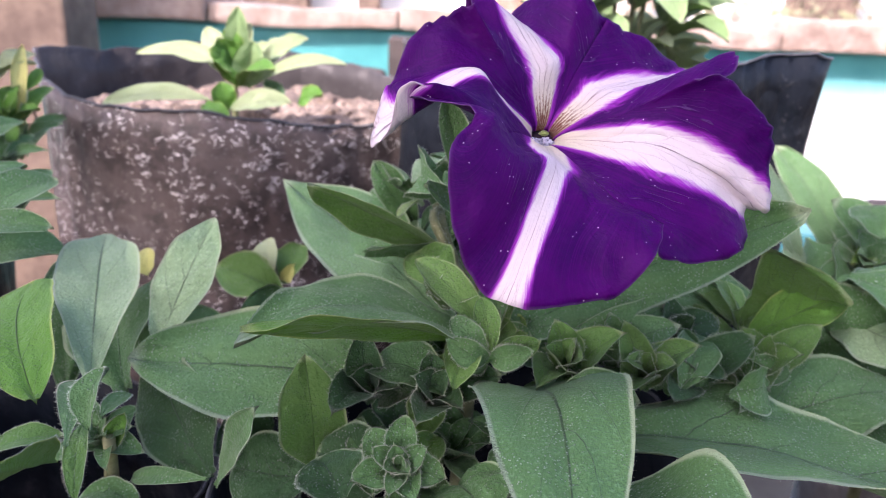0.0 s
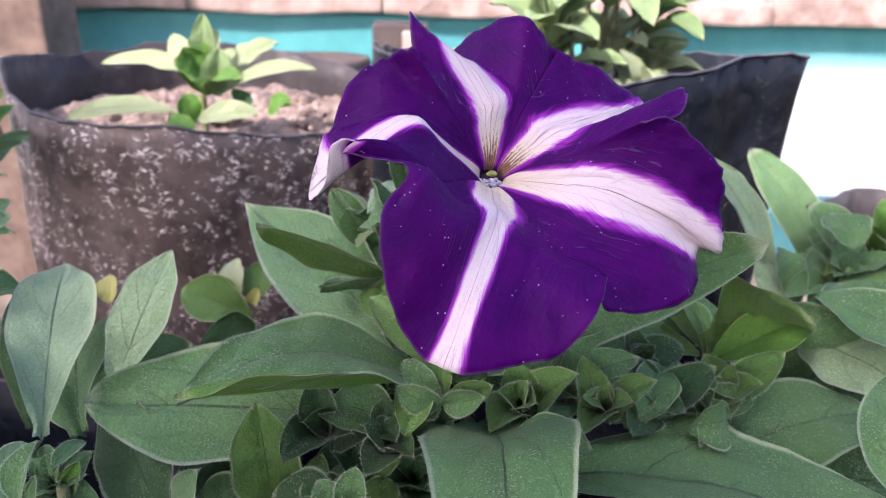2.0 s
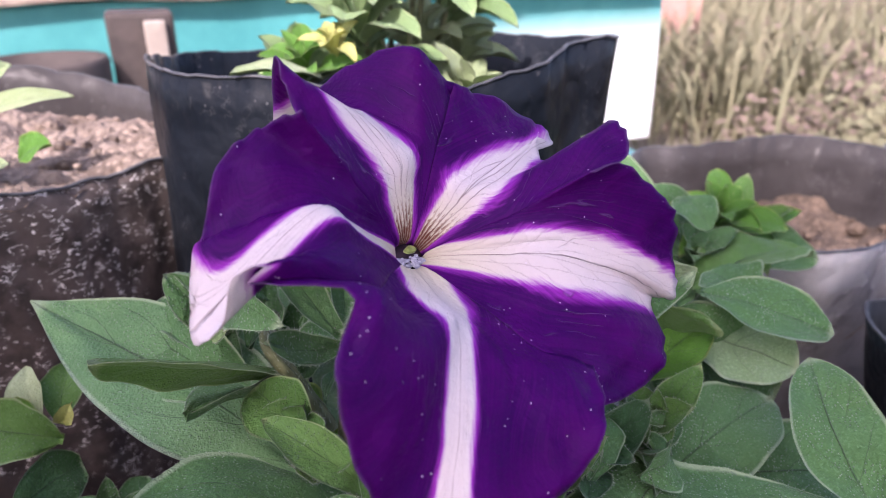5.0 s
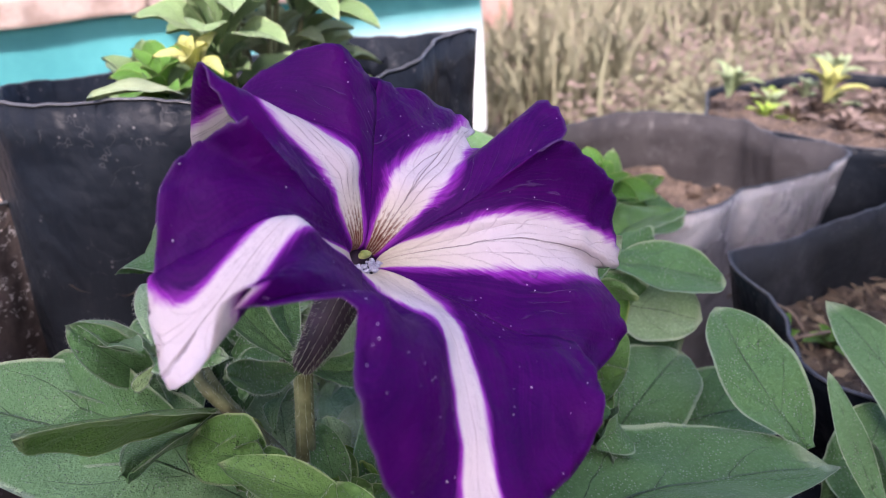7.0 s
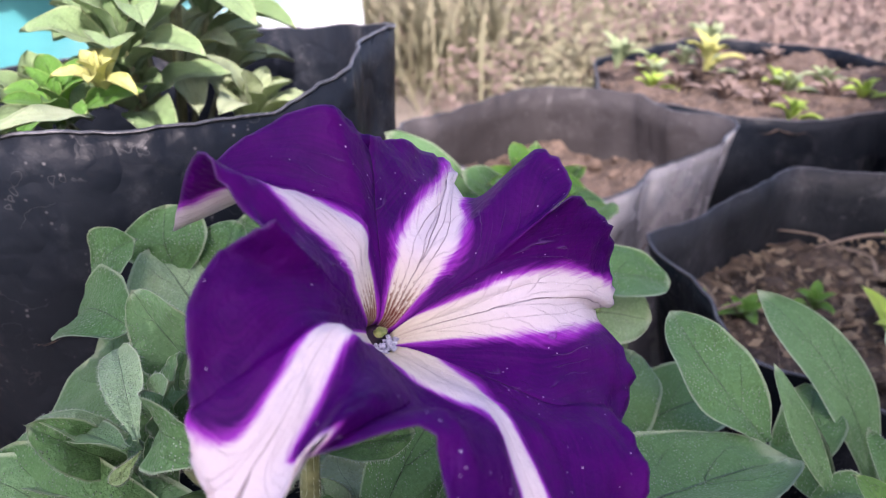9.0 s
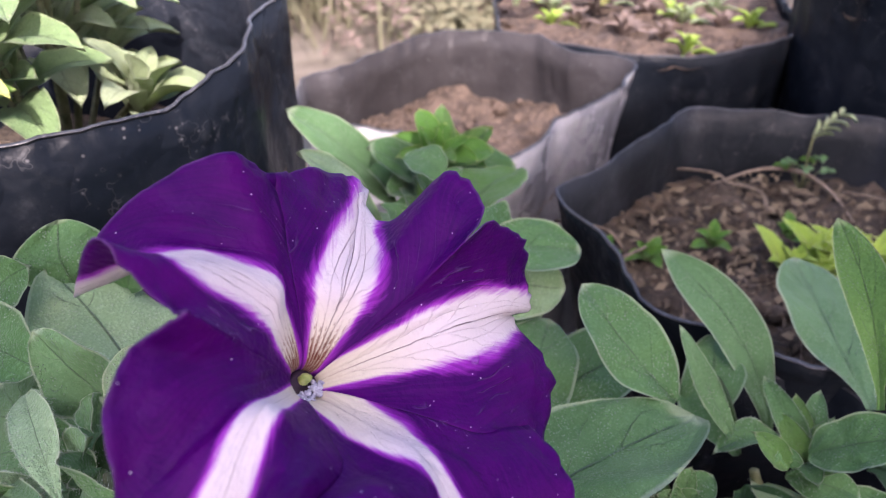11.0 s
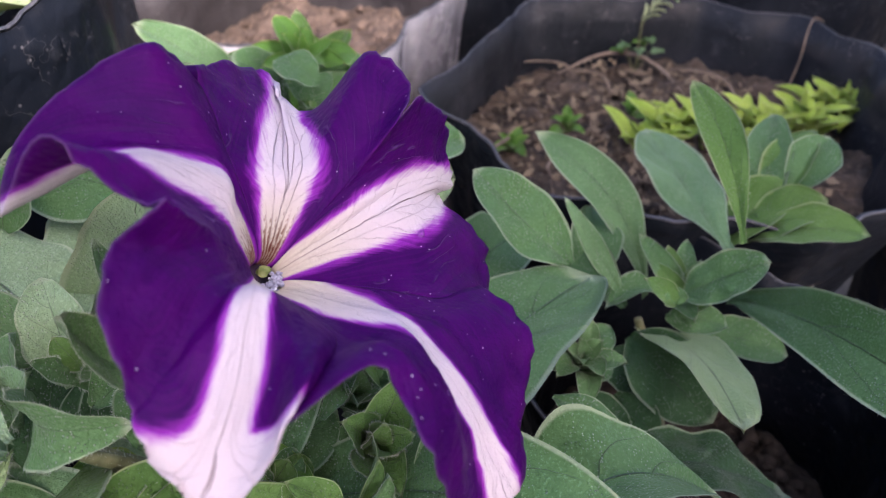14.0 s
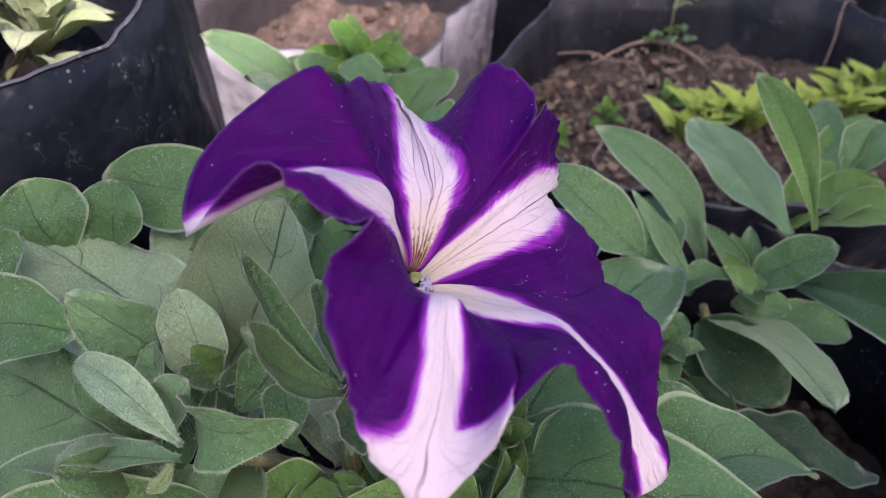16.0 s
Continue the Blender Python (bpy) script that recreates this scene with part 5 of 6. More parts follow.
leaf(petunia_right, (142.8, 96.0, 181.2), (152.4, 98.4, 200.4), 8.4, cup=0.45, up=(-0.5, 0, 0.9), hairy=False, material=LEAF, curl=0.15)
leaf(petunia_right, (142.8, 96.0, 181.2), (141.6, 104.4, 196.8), 8.4, cup=0.45, up=(-0.5, 0, 0.9), hairy=True, material=LEAF_YOUNG, curl=0.15)
leaf(petunia_right, (142.8, 96.0, 181.2), (146.4, 93.6, 196.8), 8.4, cup=0.45, up=(-0.5, 0, 0.9), hairy=False, material=LEAF, curl=0.15)
leaf(petunia_right, (142.8, 96.0, 181.2), (142.8, 86.4, 189.6), 8.4, cup=0.45, up=(-0.5, 0, 0.9), hairy=False, material=LEAF_YOUNG, curl=0.15)
leaf(petunia_right, (142.8, 96.0, 181.2), (133.2, 92.4, 188.4), 8.4, cup=0.45, up=(-0.5, 0, 0.9), hairy=True, material=LEAF, curl=0.15)
leaf(petunia_right, (111, 98, 210), (110, 106, 218), 7, cup=0.45, up=(-0.5, 0, 0.9), hairy=False, material=LEAF_YOUNG, curl=0.15)
leaf(petunia_right, (111, 98, 210), (111, 100, 216), 7, cup=0.45, up=(-0.5, 0, 0.9), hairy=False, material=LEAF, curl=0.15)
leaf(petunia, (24.7, 217.7, 238.5), (31.6, 263.1, 255.2), 36.3, up=(0.13, -0.36, 0.92), bow=-0.046, cup=-0.09, curl=-0.015, skew=0.056, shape=0.45, point=0.67, exact=True, material=LEAF_GREY, fine=2)
leaf(petunia, (18.1, 212.7, 242.7), (11.4, 228.6, 264.1), 15.7, up=(-0.69, -0.66, 0.28), bow=0.089, cup=0.17, curl=0.033, skew=0.009, shape=0.50, point=0.66, exact=True, material=LEAF_MID, hairy=True, fine=2)
leaf(petunia, (39.1, 227.0, 210.3), (47.6, 199.3, 268.1), 35.0, up=(-0.99, 0.03, 0.16), bow=0.031, cup=0.22, curl=-0.027, skew=0.031, shape=0.45, point=0.45, exact=True, material=LEAF_GREY, fine=2)
leaf(petunia, (37, 225, 229), (71, 249, 240), 26, material=LEAF_GREY, cup=0.1, fine=2, up=(-0.45, -0.35, 0.85))
leaf(petunia, (4.4, 211.4, 234.7), (0.1, 220.9, 253.5), 13.5, up=(-0.84, -0.54, 0.08), bow=-0.031, cup=-0.08, curl=0.154, skew=0.005, shape=0.55, point=0.55, exact=True, material=LEAF, hairy=True, fine=2)
leaf(petunia, (-8.5, 190.2, 257.4), (-9.4, 231.4, 236.5), 9.3, up=(0.09, 0.45, 0.89), bow=0.071, cup=0.14, curl=-0.024, skew=-0.038, shape=0.55, point=0.65, exact=True, material=LEAF_MID, hairy=True, fine=2)
leaf(petunia, (1.6, 194.9, 254.8), (-1.4, 174.5, 260.3), 14.1, up=(-0.94, 0.20, 0.26), bow=0.245, cup=0.28, curl=0.193, skew=-0.076, shape=0.36, point=0.63, exact=True, material=LEAF, hairy=True, fine=2)
leaf(petunia, (0.1, 202.7, 244.3), (0.3, 195.7, 263.2), 10.2, up=(-0.84, 0.50, 0.19), bow=0.001, cup=0.26, curl=0.128, skew=-0.026, shape=0.70, point=0.73, exact=True, material=LEAF_MID, hairy=True, fine=2)
leaf(petunia, (-4.7, 196.0, 250.6), (-10.5, 199.5, 244.5), 2.7, up=(-0.73, -0.58, 0.37), bow=0.135, cup=0.21, curl=0.020, skew=-0.040, shape=0.64, point=0.74, exact=True, material=LEAF_SOFT, hairy=True, fine=2)
leaf(petunia, (-5.2, 198.6, 235.3), (-21.7, 239.1, 235.9), 17, cup=0.1, up=(-0.3, -0.2, 1.1), material=LEAF_MID, hairy=True, fine=2)
leaf(petunia, (7.9, 208.6, 250.0), (12.2, 212.4, 255.5), 10.0, up=(-0.84, 0.26, 0.47), bow=0.111, cup=0.23, curl=0.030, skew=-0.011, shape=0.53, point=0.71, exact=True, material=LEAF_MID, hairy=True, fine=2)
leaf(petunia, (15.1, 203.3, 242.5), (9.0, 203.8, 254.3), 4.5, up=(0.26, -0.95, 0.17), bow=0.034, cup=0.11, curl=0.038, skew=0.013, shape=0.53, point=0.69, exact=True, hairy=True, fine=2)
leaf(petunia, (15.9, 202.0, 245.6), (15.5, 205.9, 253.3), 6.3, up=(-0.54, -0.76, 0.36), bow=0.088, cup=0.17, curl=0.043, skew=0.001, shape=0.51, point=0.71, exact=True, material=LEAF_YOUNG, hairy=True, fine=2)
leaf(petunia, (10.3, 181.0, 235.4), (25.8, 200.5, 225.8), 5.4, up=(-0.11, 0.51, 0.86), bow=0.163, cup=0.20, curl=0.028, skew=-0.056, shape=0.52, point=0.71, exact=True, material=LEAF_MID, hairy=True, fine=2)
leaf(petunia, (15.3, 202.3, 239.2), (16.6, 192.7, 255.4), 4.1, up=(-1.00, -0.07, 0.03), bow=0.112, cup=0.18, curl=0.006, skew=-0.017, shape=0.50, point=0.76, exact=True, hairy=True, fine=2)
leaf(petunia, (-3.0, 199.8, 240.9), (3.8, 201.4, 248.8), 7, cup=0.2, up=(-0.7, -0.3, 0.7), material=LEAF_DEEP_SHADE)
leaf(petunia, (9.3, 195.6, 251.4), (13.4, 195.2, 245.9), 2.4, cup=0.4, up=(-0.5, -0.4, 0.8), hairy=True)
leaf(petunia, (8, 192, 248), (23, 190, 249), 13, cup=0.3, up=(-0.45, -0.35, 0.85))
leaf(petunia, (5, 180, 246), (15, 187, 250), 9, cup=0.4, up=(-0.45, -0.35, 0.85), hairy=True)
leaf(petunia, (0, 205, 227), (10, 267, 232), 42, material=LEAF_MID, cup=0.1, fine=2, up=(-0.45, -0.35, 0.85))
leaf(petunia, (-17.5, 179.5, 240.6), (9.0, 199.0, 225.8), 19.9, up=(0.08, 0.53, 0.85), bow=0.096, cup=0.17, curl=-0.007, skew=-0.021, shape=0.52, point=0.70, exact=True, hairy=True, fine=2)
leaf(petunia, (4, 175, 233), (-4, 178, 238), 8, cup=0.3, up=(-0.45, -0.35, 0.85), material=LEAF_YOUNG, hairy=True)
leaf(petunia, (4, 175, 233), (1, 180, 238), 8, cup=0.3, up=(-0.45, -0.35, 0.85), material=LEAF_YOUNG, hairy=True)
leaf(petunia, (4, 175, 233), (4, 174, 240), 8, cup=0.3, up=(-0.45, -0.35, 0.85), material=LEAF_YOUNG, hairy=True)
leaf(petunia, (4, 175, 233), (5, 171, 235), 8, cup=0.3, up=(-0.45, -0.35, 0.85), material=LEAF_YOUNG, hairy=True)
leaf(petunia, (4, 175, 233), (7, 167, 238), 8, cup=0.3, up=(-0.45, -0.35, 0.85), material=LEAF_YOUNG, hairy=True)
leaf(petunia, (4, 175, 233), (-1, 173, 233), 8, cup=0.3, up=(-0.45, -0.35, 0.85), material=LEAF_YOUNG, hairy=True)
leaf(petunia, (4, 175, 233), (5, 162, 235), 8, cup=0.3, up=(-0.45, -0.35, 0.85), material=LEAF_YOUNG, hairy=True)
leaf(petunia, (15, 174, 218), (44, 166, 216), 16, cup=0.2, up=(-0.45, -0.35, 0.85))
leaf(petunia, (16, 166, 223), (17, 175, 238), 8, cup=0.3, up=(-0.2, -0.6, 0.7), material=LEAF)
leaf(petunia, (16, 166, 223), (20, 173, 232), 8, cup=0.3, up=(-0.2, -0.6, 0.7), material=LEAF_YOUNG)
leaf(petunia, (16, 166, 223), (25, 172, 228), 8, cup=0.3, up=(-0.2, -0.6, 0.7), material=LEAF)
leaf(petunia, (16, 166, 223), (22, 164, 227), 8, cup=0.3, up=(-0.2, -0.6, 0.7), material=LEAF_YOUNG)
leaf(petunia, (16, 166, 223), (26, 165, 225), 8, cup=0.3, up=(-0.2, -0.6, 0.7), material=LEAF)
leaf(petunia, (16, 166, 223), (21, 171, 225), 8, cup=0.3, up=(-0.2, -0.6, 0.7), material=LEAF_YOUNG)
leaf(petunia, (16, 166, 223), (15, 170, 231), 8, cup=0.3, up=(-0.2, -0.6, 0.7), material=LEAF)
leaf(petunia, (16, 166, 223), (26, 162, 223), 8, cup=0.3, up=(-0.2, -0.6, 0.7), material=LEAF_YOUNG)
leaf(petunia, (5, 171, 233), (-4, 185, 240), 14, cup=0.3, up=(-0.2, -0.5, 0.8), material=LEAF_YOUNG, fine=2)
leaf(petunia, (6, 163, 234), (-1, 163, 241), 8, cup=0.35, up=(-0.2, -0.6, 0.8), material=LEAF_YOUNG, hairy=True)
leaf(petunia, (6, 163, 234), (5, 162, 243), 8, cup=0.35, up=(-0.2, -0.6, 0.8), material=LEAF_YOUNG, hairy=True)
leaf(petunia, (6, 163, 234), (8, 160, 241), 8, cup=0.35, up=(-0.2, -0.6, 0.8), material=LEAF_YOUNG, hairy=True)
leaf(petunia, (6, 163, 234), (11, 157, 239), 8, cup=0.35, up=(-0.2, -0.6, 0.8), material=LEAF_YOUNG, hairy=True)
leaf(petunia, (6, 163, 234), (8, 157, 237), 8, cup=0.35, up=(-0.2, -0.6, 0.8), material=LEAF_YOUNG, hairy=True)
leaf(petunia, (6, 163, 234), (0, 160, 238), 8, cup=0.35, up=(-0.2, -0.6, 0.8), material=LEAF_YOUNG, hairy=True)
leaf(petunia_behind, (34, 257, 247), (38, 266, 265), 22.7, cup=0.15, up=(-0.45, -0.35, 0.85), fine=2)
leaf(petunia_behind, (42, 251, 245), (50, 252, 260), 17.6, cup=0.2, up=(-0.45, -0.35, 0.85), fine=2)
leaf(petunia_behind, (68.7, 227.9, 244.7), (56.3, 262.4, 255.2), 23.0, up=(-0.46, -0.40, 0.79), bow=0.065, cup=0.12, curl=0.032, skew=-0.020, shape=0.52, point=0.61, exact=True, fine=2)
leaf(petunia_behind, (7, 259, 245), (8, 228, 258), 20.2, cup=0.2, up=(-0.45, -0.35, 0.85))
leaf(petunia_behind, (14, 262, 253), (23, 252, 265), 15.1, cup=0.2, up=(-0.45, -0.35, 0.85))
leaf(petunia_behind, (59, 224, 238), (46, 229, 248), 16.8, cup=0.2, up=(-0.45, -0.35, 0.85))
leaf(petunia_behind, (66, 205, 246), (58, 208, 256), 11.8, cup=0.2, up=(-0.45, -0.35, 0.85))
leaf(petunia_behind, (70, 201, 247), (58, 201, 259), 6.7, cup=0.2, up=(-0.45, -0.35, 0.85))
leaf(petunia_behind, (-5, 208, 240), (-18, 207, 259), 10, cup=0.3, up=(-0.3, -0.6, 0.7), hairy=True, fine=2)
leaf(petunia, (24, 184, 210), (54, 213, 218), 26, cup=0.05, fine=2, up=(-0.2, -0.1, 1), material=LEAF_GREY)
leaf(petunia, (26, 181, 214), (52, 194, 219), 26, cup=0.05, fine=2, up=(-0.2, -0.1, 1), material=LEAF_PALE)
leaf(petunia, (18, 199, 212), (28, 227, 220), 20, cup=0.05, fine=2, up=(0, -0.1, 1), material=LEAF_GREY)
leaf(petunia, (19, 177, 222), (23, 185, 231), 10, cup=0.3, up=(-0.2, -0.4, 1), hairy=True, material=LEAF_GREY)
leaf(petunia, (19, 175, 223), (25, 173, 227), 9, cup=0.3, up=(-0.2, -0.4, 1), hairy=True, material=LEAF_LIME)
leaf(petunia, (7, 169, 227), (17, 168, 230), 14, cup=0.3, up=(-0.2, -0.3, 1), hairy=True, material=LEAF_LIME)
leaf(petunia, (5, 175, 226), (7, 177, 233), 10, cup=0.3, up=(-0.2, -0.4, 1), hairy=True, material=LEAF_LIME)
leaf(petunia, (6, 184, 222), (1, 204, 226), 20, cup=0.1, fine=2, up=(-0.2, -0.2, 1), material=LEAF_LIME)
leaf(petunia, (19, 166, 223), (25, 164, 224), 14, cup=0.2, fine=2, up=(-0.2, -0.2, 1), material=LEAF_LIME)
leaf(petunia_right, (131.8, 112.6, 187.7), (141.3, 137.0, 216.2), 7.1, up=(-0.67, -0.43, 0.60), bow=0.072, cup=0.15, curl=0.032, skew=-0.026, shape=0.52, point=0.75, exact=True, fine=2, material=LEAF_MID)
leaf(petunia_right, (130, 226, 209), (133, 251, 226), 20, cup=0.05, fine=2, up=(0, -1, 0.2), material=LEAF_GREY)
leaf(petunia_right, (138, 223, 212), (152, 247, 227), 22, cup=0.05, fine=2, up=(0, -1, 0.2))
leaf(petunia_right, (124, 203, 217), (138, 173, 218), 26, cup=0.1, fine=2, up=(-0.1, -0.6, 0.8), material=LEAF_GREY)
leaf(petunia_small, (188, 262, 205), (199, 264, 239), 12, cup=0.4, material=LEAF_YOUNG, up=(-0.7, -0.6, 0.3))
leaf(petunia_small, (141.5, 220.4, 217.8), (186.0, 217.7, 228.4), 32.7, up=(-0.22, 0.14, 0.96), bow=0.115, cup=0.19, curl=0.069, skew=-0.033, shape=0.51, point=0.73, exact=True, material=LEAF_YOUNG, fine=2)
leaf(petunia_small, (185, 268, 205), (160, 275, 232), 24, cup=0.15, up=(-0.4, -0.5, 0.8))
leaf(petunia_small, (170, 262, 205), (186, 232, 216), 22, cup=0.15, up=(-0.3, -0.3, 1))
leaf(petunia_small, (170, 255, 200), (152, 228, 196), 24, cup=0.15, up=(-0.3, -0.3, 1))
leaf(petunia_small, (188, 262, 205), (178, 250, 238), 10, cup=0.4, material=LEAF_YOUNG, up=(-0.7, -0.6, 0.3))
leaf(petunia_small, (188, 262, 205), (205, 245, 230), 12, cup=0.3, material=LEAF_YOUNG, up=(-0.3, -0.4, 1))
leaf(petunia_small, (188, 262, 205), (165, 250, 228), 14, cup=0.3, material=LEAF_YOUNG, up=(-0.3, -0.4, 1))

leaf(petunia, (-3.1, 207.9, 245.8), (-16.2, 207.7, 258.8), 6.5, up=(0.56, -0.62, 0.55), bow=0.047, cup=0.13, curl=0.011, skew=-0.012, shape=0.53, point=0.68, exact=True, material=LEAF_GREY, hairy=True, fine=2)
leaf(petunia, (-6.0, 191.7, 256.8), (4.3, 224.0, 256.2), 7.9, up=(-0.12, 0.06, 0.99), bow=0.095, cup=0.17, curl=0.031, skew=0.013, shape=0.52, point=0.71, exact=True, material=LEAF_GREY, hairy=True, fine=2)
leaf(petunia, (25.1, 119.6, 199.9), (61.4, 81.6, 209.0), 30.4, up=(0.00, 0.23, 0.97), bow=0.290, cup=0.47, curl=0.160, skew=-0.050, shape=0.45, point=0.77, exact=True, material=LEAF, fine=2, hairy=True)
leaf(petunia, (-4.2, 192.5, 232.5), (-30.6, 231.5, 239.6), 23.4, up=(-0.47, -0.45, 0.76), bow=0.083, cup=0.15, curl=0.042, skew=-0.013, shape=0.51, point=0.68, exact=True, material=LEAF, fine=2)
leaf(petunia, (48, 238, 212), (92, 226, 232), 30, cup=0.1, fine=2, up=(-0.3, -0.4, 0.9))
leaf(petunia, (55, 222, 204), (102, 198, 220), 28, cup=0.1, fine=2, up=(-0.3, -0.4, 0.9))
leaf(petunia_right, (98, 168, 196), (156, 152, 190), 26, cup=0.1, fine=2, up=(-0.1, -0.5, 0.9))
leaf(petunia_right, (75.2, 161.9, 195.7), (132.8, 174.6, 209.2), 26, cup=0.12, up=(-0.1, -0.5, 0.9), fine=2)
leaf(petunia, (13.5, 204.2, 242.1), (22.5, 212.7, 260.2), 13, cup=0.1, up=(-0.6, -0.4, 0.7), material=LEAF_GREY, fine=2)
leaf(petunia, (6.8, 209.8, 231.0), (17.0, 211.2, 244.7), 13, cup=0.15, up=(-0.6, -0.4, 0.7), material=LEAF_DEEP_SHADE, fine=2)
leaf(petunia, (8.2, 202.0, 228.0), (18.5, 203.4, 241.2), 11, cup=0.15, up=(-0.6, -0.4, 0.7), material=LEAF_DEEP_SHADE, fine=2)
leaf(petunia_left, (-113.5, 200.0, 181.3), (-118.5, 214.4, 222.0), 15, cup=0.15, up=(0.1, -1, 0.3), material=LEAF_DEEP_SHADE, fine=2)

# whorls of young leaves
rosette(petunia, (4, 168, 218), (-0.1, -0.5, 1), 14, 12, 6, seed=11, hairy=True)
rosette(petunia, (-12, 136, 204), (-0.1, -0.5, 1), 12, 11, 6, seed=12, hairy=True)
rosette(petunia, (20, 150, 205), (-0.2, -0.3, 1), 14, 14, 7, seed=19)
rosette(petunia_right, (100, 120, 190), (-0.2, -0.2, 1), 12, 18, 10, seed=18)
rosette(petunia_left, (-78, 150, 200), (0, -0.5, 1), 12, 14, 7, seed=17)
for k in range(10):
    r = random.Random(400 + k)
    rosette(petunia, (r.uniform(-45, 60), r.uniform(125, 215), r.uniform(178, 195)), (r.uniform(-0.3, 0.3), -0.3, 1), 9, 20, 11, seed=420 + k)

rosette(petunia_small, (190, 256, 216), (-0.2, -0.3, 1), 13, 32, 13, seed=301, material=LEAF_LIME, spread=(0.15, 0.95))
for tip, wide in (((150, 262, 240), 22), ((148, 250, 226), 20), ((216, 238, 210), 22)):
    leaf(petunia_small, (184, 258, 208), tip, wide, up=(-0.4, -0.5, 0.8), cup=0.12, material=LEAF, fine=2)

rosette(petunia_far, (-164, 277, 254), (0.2, -0.5, 1), 10, 26, 9, seed=500, material=LEAF_LIME)
rosette(petunia_far, (-156, 255, 240), (0.2, -0.5, 1), 10, 26, 9, seed=501, material=LEAF)
rosette(petunia_far, (-176, 289, 270), (0.2, -0.5, 1), 10, 26, 9, seed=502, material=LEAF_PALE)
rosette(petunia_far, (-170, 294, 241), (0.2, -0.5, 1), 10, 26, 9, seed=503, material=LEAF)
rosette(petunia_far, (-132, 214, 236), (0.2, -0.5, 1), 10, 26, 9, seed=504, material=LEAF)
rosette(petunia_right, (170, 247, 231), (-0.1, -0.5, 1), 11, 26, 12, seed=520, material=LEAF_LIME)
rosette(petunia_right, (152, 236, 222), (-0.1, -0.5, 1), 11, 26, 12, seed=521, material=LEAF)

rosette(petunia, (54, 159, 218), (-0.3, -0.7, 1), 6, 21, 12, seed=540, material=LEAF_YOUNG, spread=(0.1, 0.75), hairy=True, cup=0.45)
rosette(petunia, (67, 165, 216), (0, -0.7, 1), 6, 21, 12, seed=541, material=LEAF_DEEP_SHADE, spread=(0.1, 0.75), hairy=True, cup=0.45)
rosette(petunia, (79, 167, 214), (0.3, -0.7, 1), 6, 21, 12, seed=542, material=LEAF, spread=(0.1, 0.75), hairy=True, cup=0.45)
rosette(petunia, (89, 172, 215), (-0.3, -0.7, 1), 6, 21, 12, seed=543, material=LEAF_YOUNG, spread=(0.1, 0.75), hairy=True, cup=0.45)
rosette(petunia, (46, 164, 219), (0, -0.7, 1), 6, 21, 12, seed=544, material=LEAF, spread=(0.1, 0.75), hairy=True, cup=0.45)
rosette(petunia, (64, 176, 220), (0.3, -0.7, 1), 6, 21, 12, seed=545, material=LEAF_DEEP_SHADE, spread=(0.1, 0.75), hairy=True, cup=0.45)
rosette(petunia, (33, 152, 223), (-0.3, -0.7, 1), 6, 21, 12, seed=546, material=LEAF_YOUNG, spread=(0.1, 0.75), hairy=True, cup=0.45)
rosette(petunia, (-13, 154, 214), (0, -0.7, 1), 6, 21, 12, seed=547, material=LEAF_DEEP_SHADE, spread=(0.1, 0.75), hairy=True, cup=0.45)
rosette(petunia, (1, 145, 218), (0.3, -0.7, 1), 6, 21, 12, seed=548, material=LEAF_DEEP_SHADE, spread=(0.1, 0.75), hairy=True, cup=0.45)
rosette(petunia, (-5, 127.5, 211.5), (0, -0.8, 0.8), 13, 12.5, 8, seed=560, material=LEAF, spread=(0.2, 1.3), hairy=True, cup=0.4)

sweep("stem", [Vector(p) * MM for p in ((13, 178, 222), (10, 183, 229), (4, 189, 240), (1, 195, 250))], [2.4 * MM, 2.0 * MM, 1.5 * MM], STEM, petunia, "hairy brownish side stem", 10, 16, 300)

# pale plant in the second bag
pale_plant = thing("petunia_plant", "pale green leafy petunia in a black grow bag", "plant", "petunia plants")
for k, (x, y, z) in enumerate(((62, 330, 282), (90, 345, 288), (40, 345, 278), (112, 352, 280), (75, 370, 292), (100, 318, 268))):
    rosette(pale_plant, (x, y, z), (0.1 * (k - 2), -0.3, 1), 13, 34, 17, seed=30 + k, material=(LEAF_SOFT, LEAF_PALE)[k % 2])
    sweep("stem", [Vector(p) * MM for p in ((78, 350, 220), (0.5 * (x + 78), 0.5 * (y + 350), 250), (x, y, z))], [1.5 * MM, 1.3 * MM, 1.1 * MM], STEM, pale_plant, "", 6, 8)

for k, (x, y, z) in enumerate(((66, 322, 312), (92, 338, 322), (80, 352, 335))):
    rosette(pale_plant, (x, y, z), (0.1 * (k - 1), -0.2, 1), 14, 30, 15, seed=130 + k, material=LEAF_PALE if k else LEAF_SOFT)
    sweep("stem", [Vector(p) * MM for p in ((78, 345, 220), (0.5 * (x + 78), 0.5 * (y + 345), 270), (x, y, z))], [1.6 * MM, 1.4 * MM, 1.1 * MM], STEM, pale_plant, "", 6, 8)
for k, (x, y, z) in enumerate(((58, 318, 300), (84, 330, 314), (104, 345, 302))):
    rosette(pale_plant, (x, y, z), (0.1 * (k - 1), -0.5, 1), 9, 38, 19, seed=150 + k, material=LEAF_SOFT, spread=(0.4, 1.2))
    sweep("stem", [Vector(p) * MM for p in ((78, 345, 220), (0.5 * (x + 78), 0.5 * (y + 345), 265), (x, y, z))], [1.6 * MM, 1.4 * MM, 1.1 * MM], STEM, pale_plant, "", 6, 8)
rosette(pale_plant, (36, 318, 284), (-0.2, -0.4, 1), 12, 24, 10, seed=140, material=LEAF_LIME)
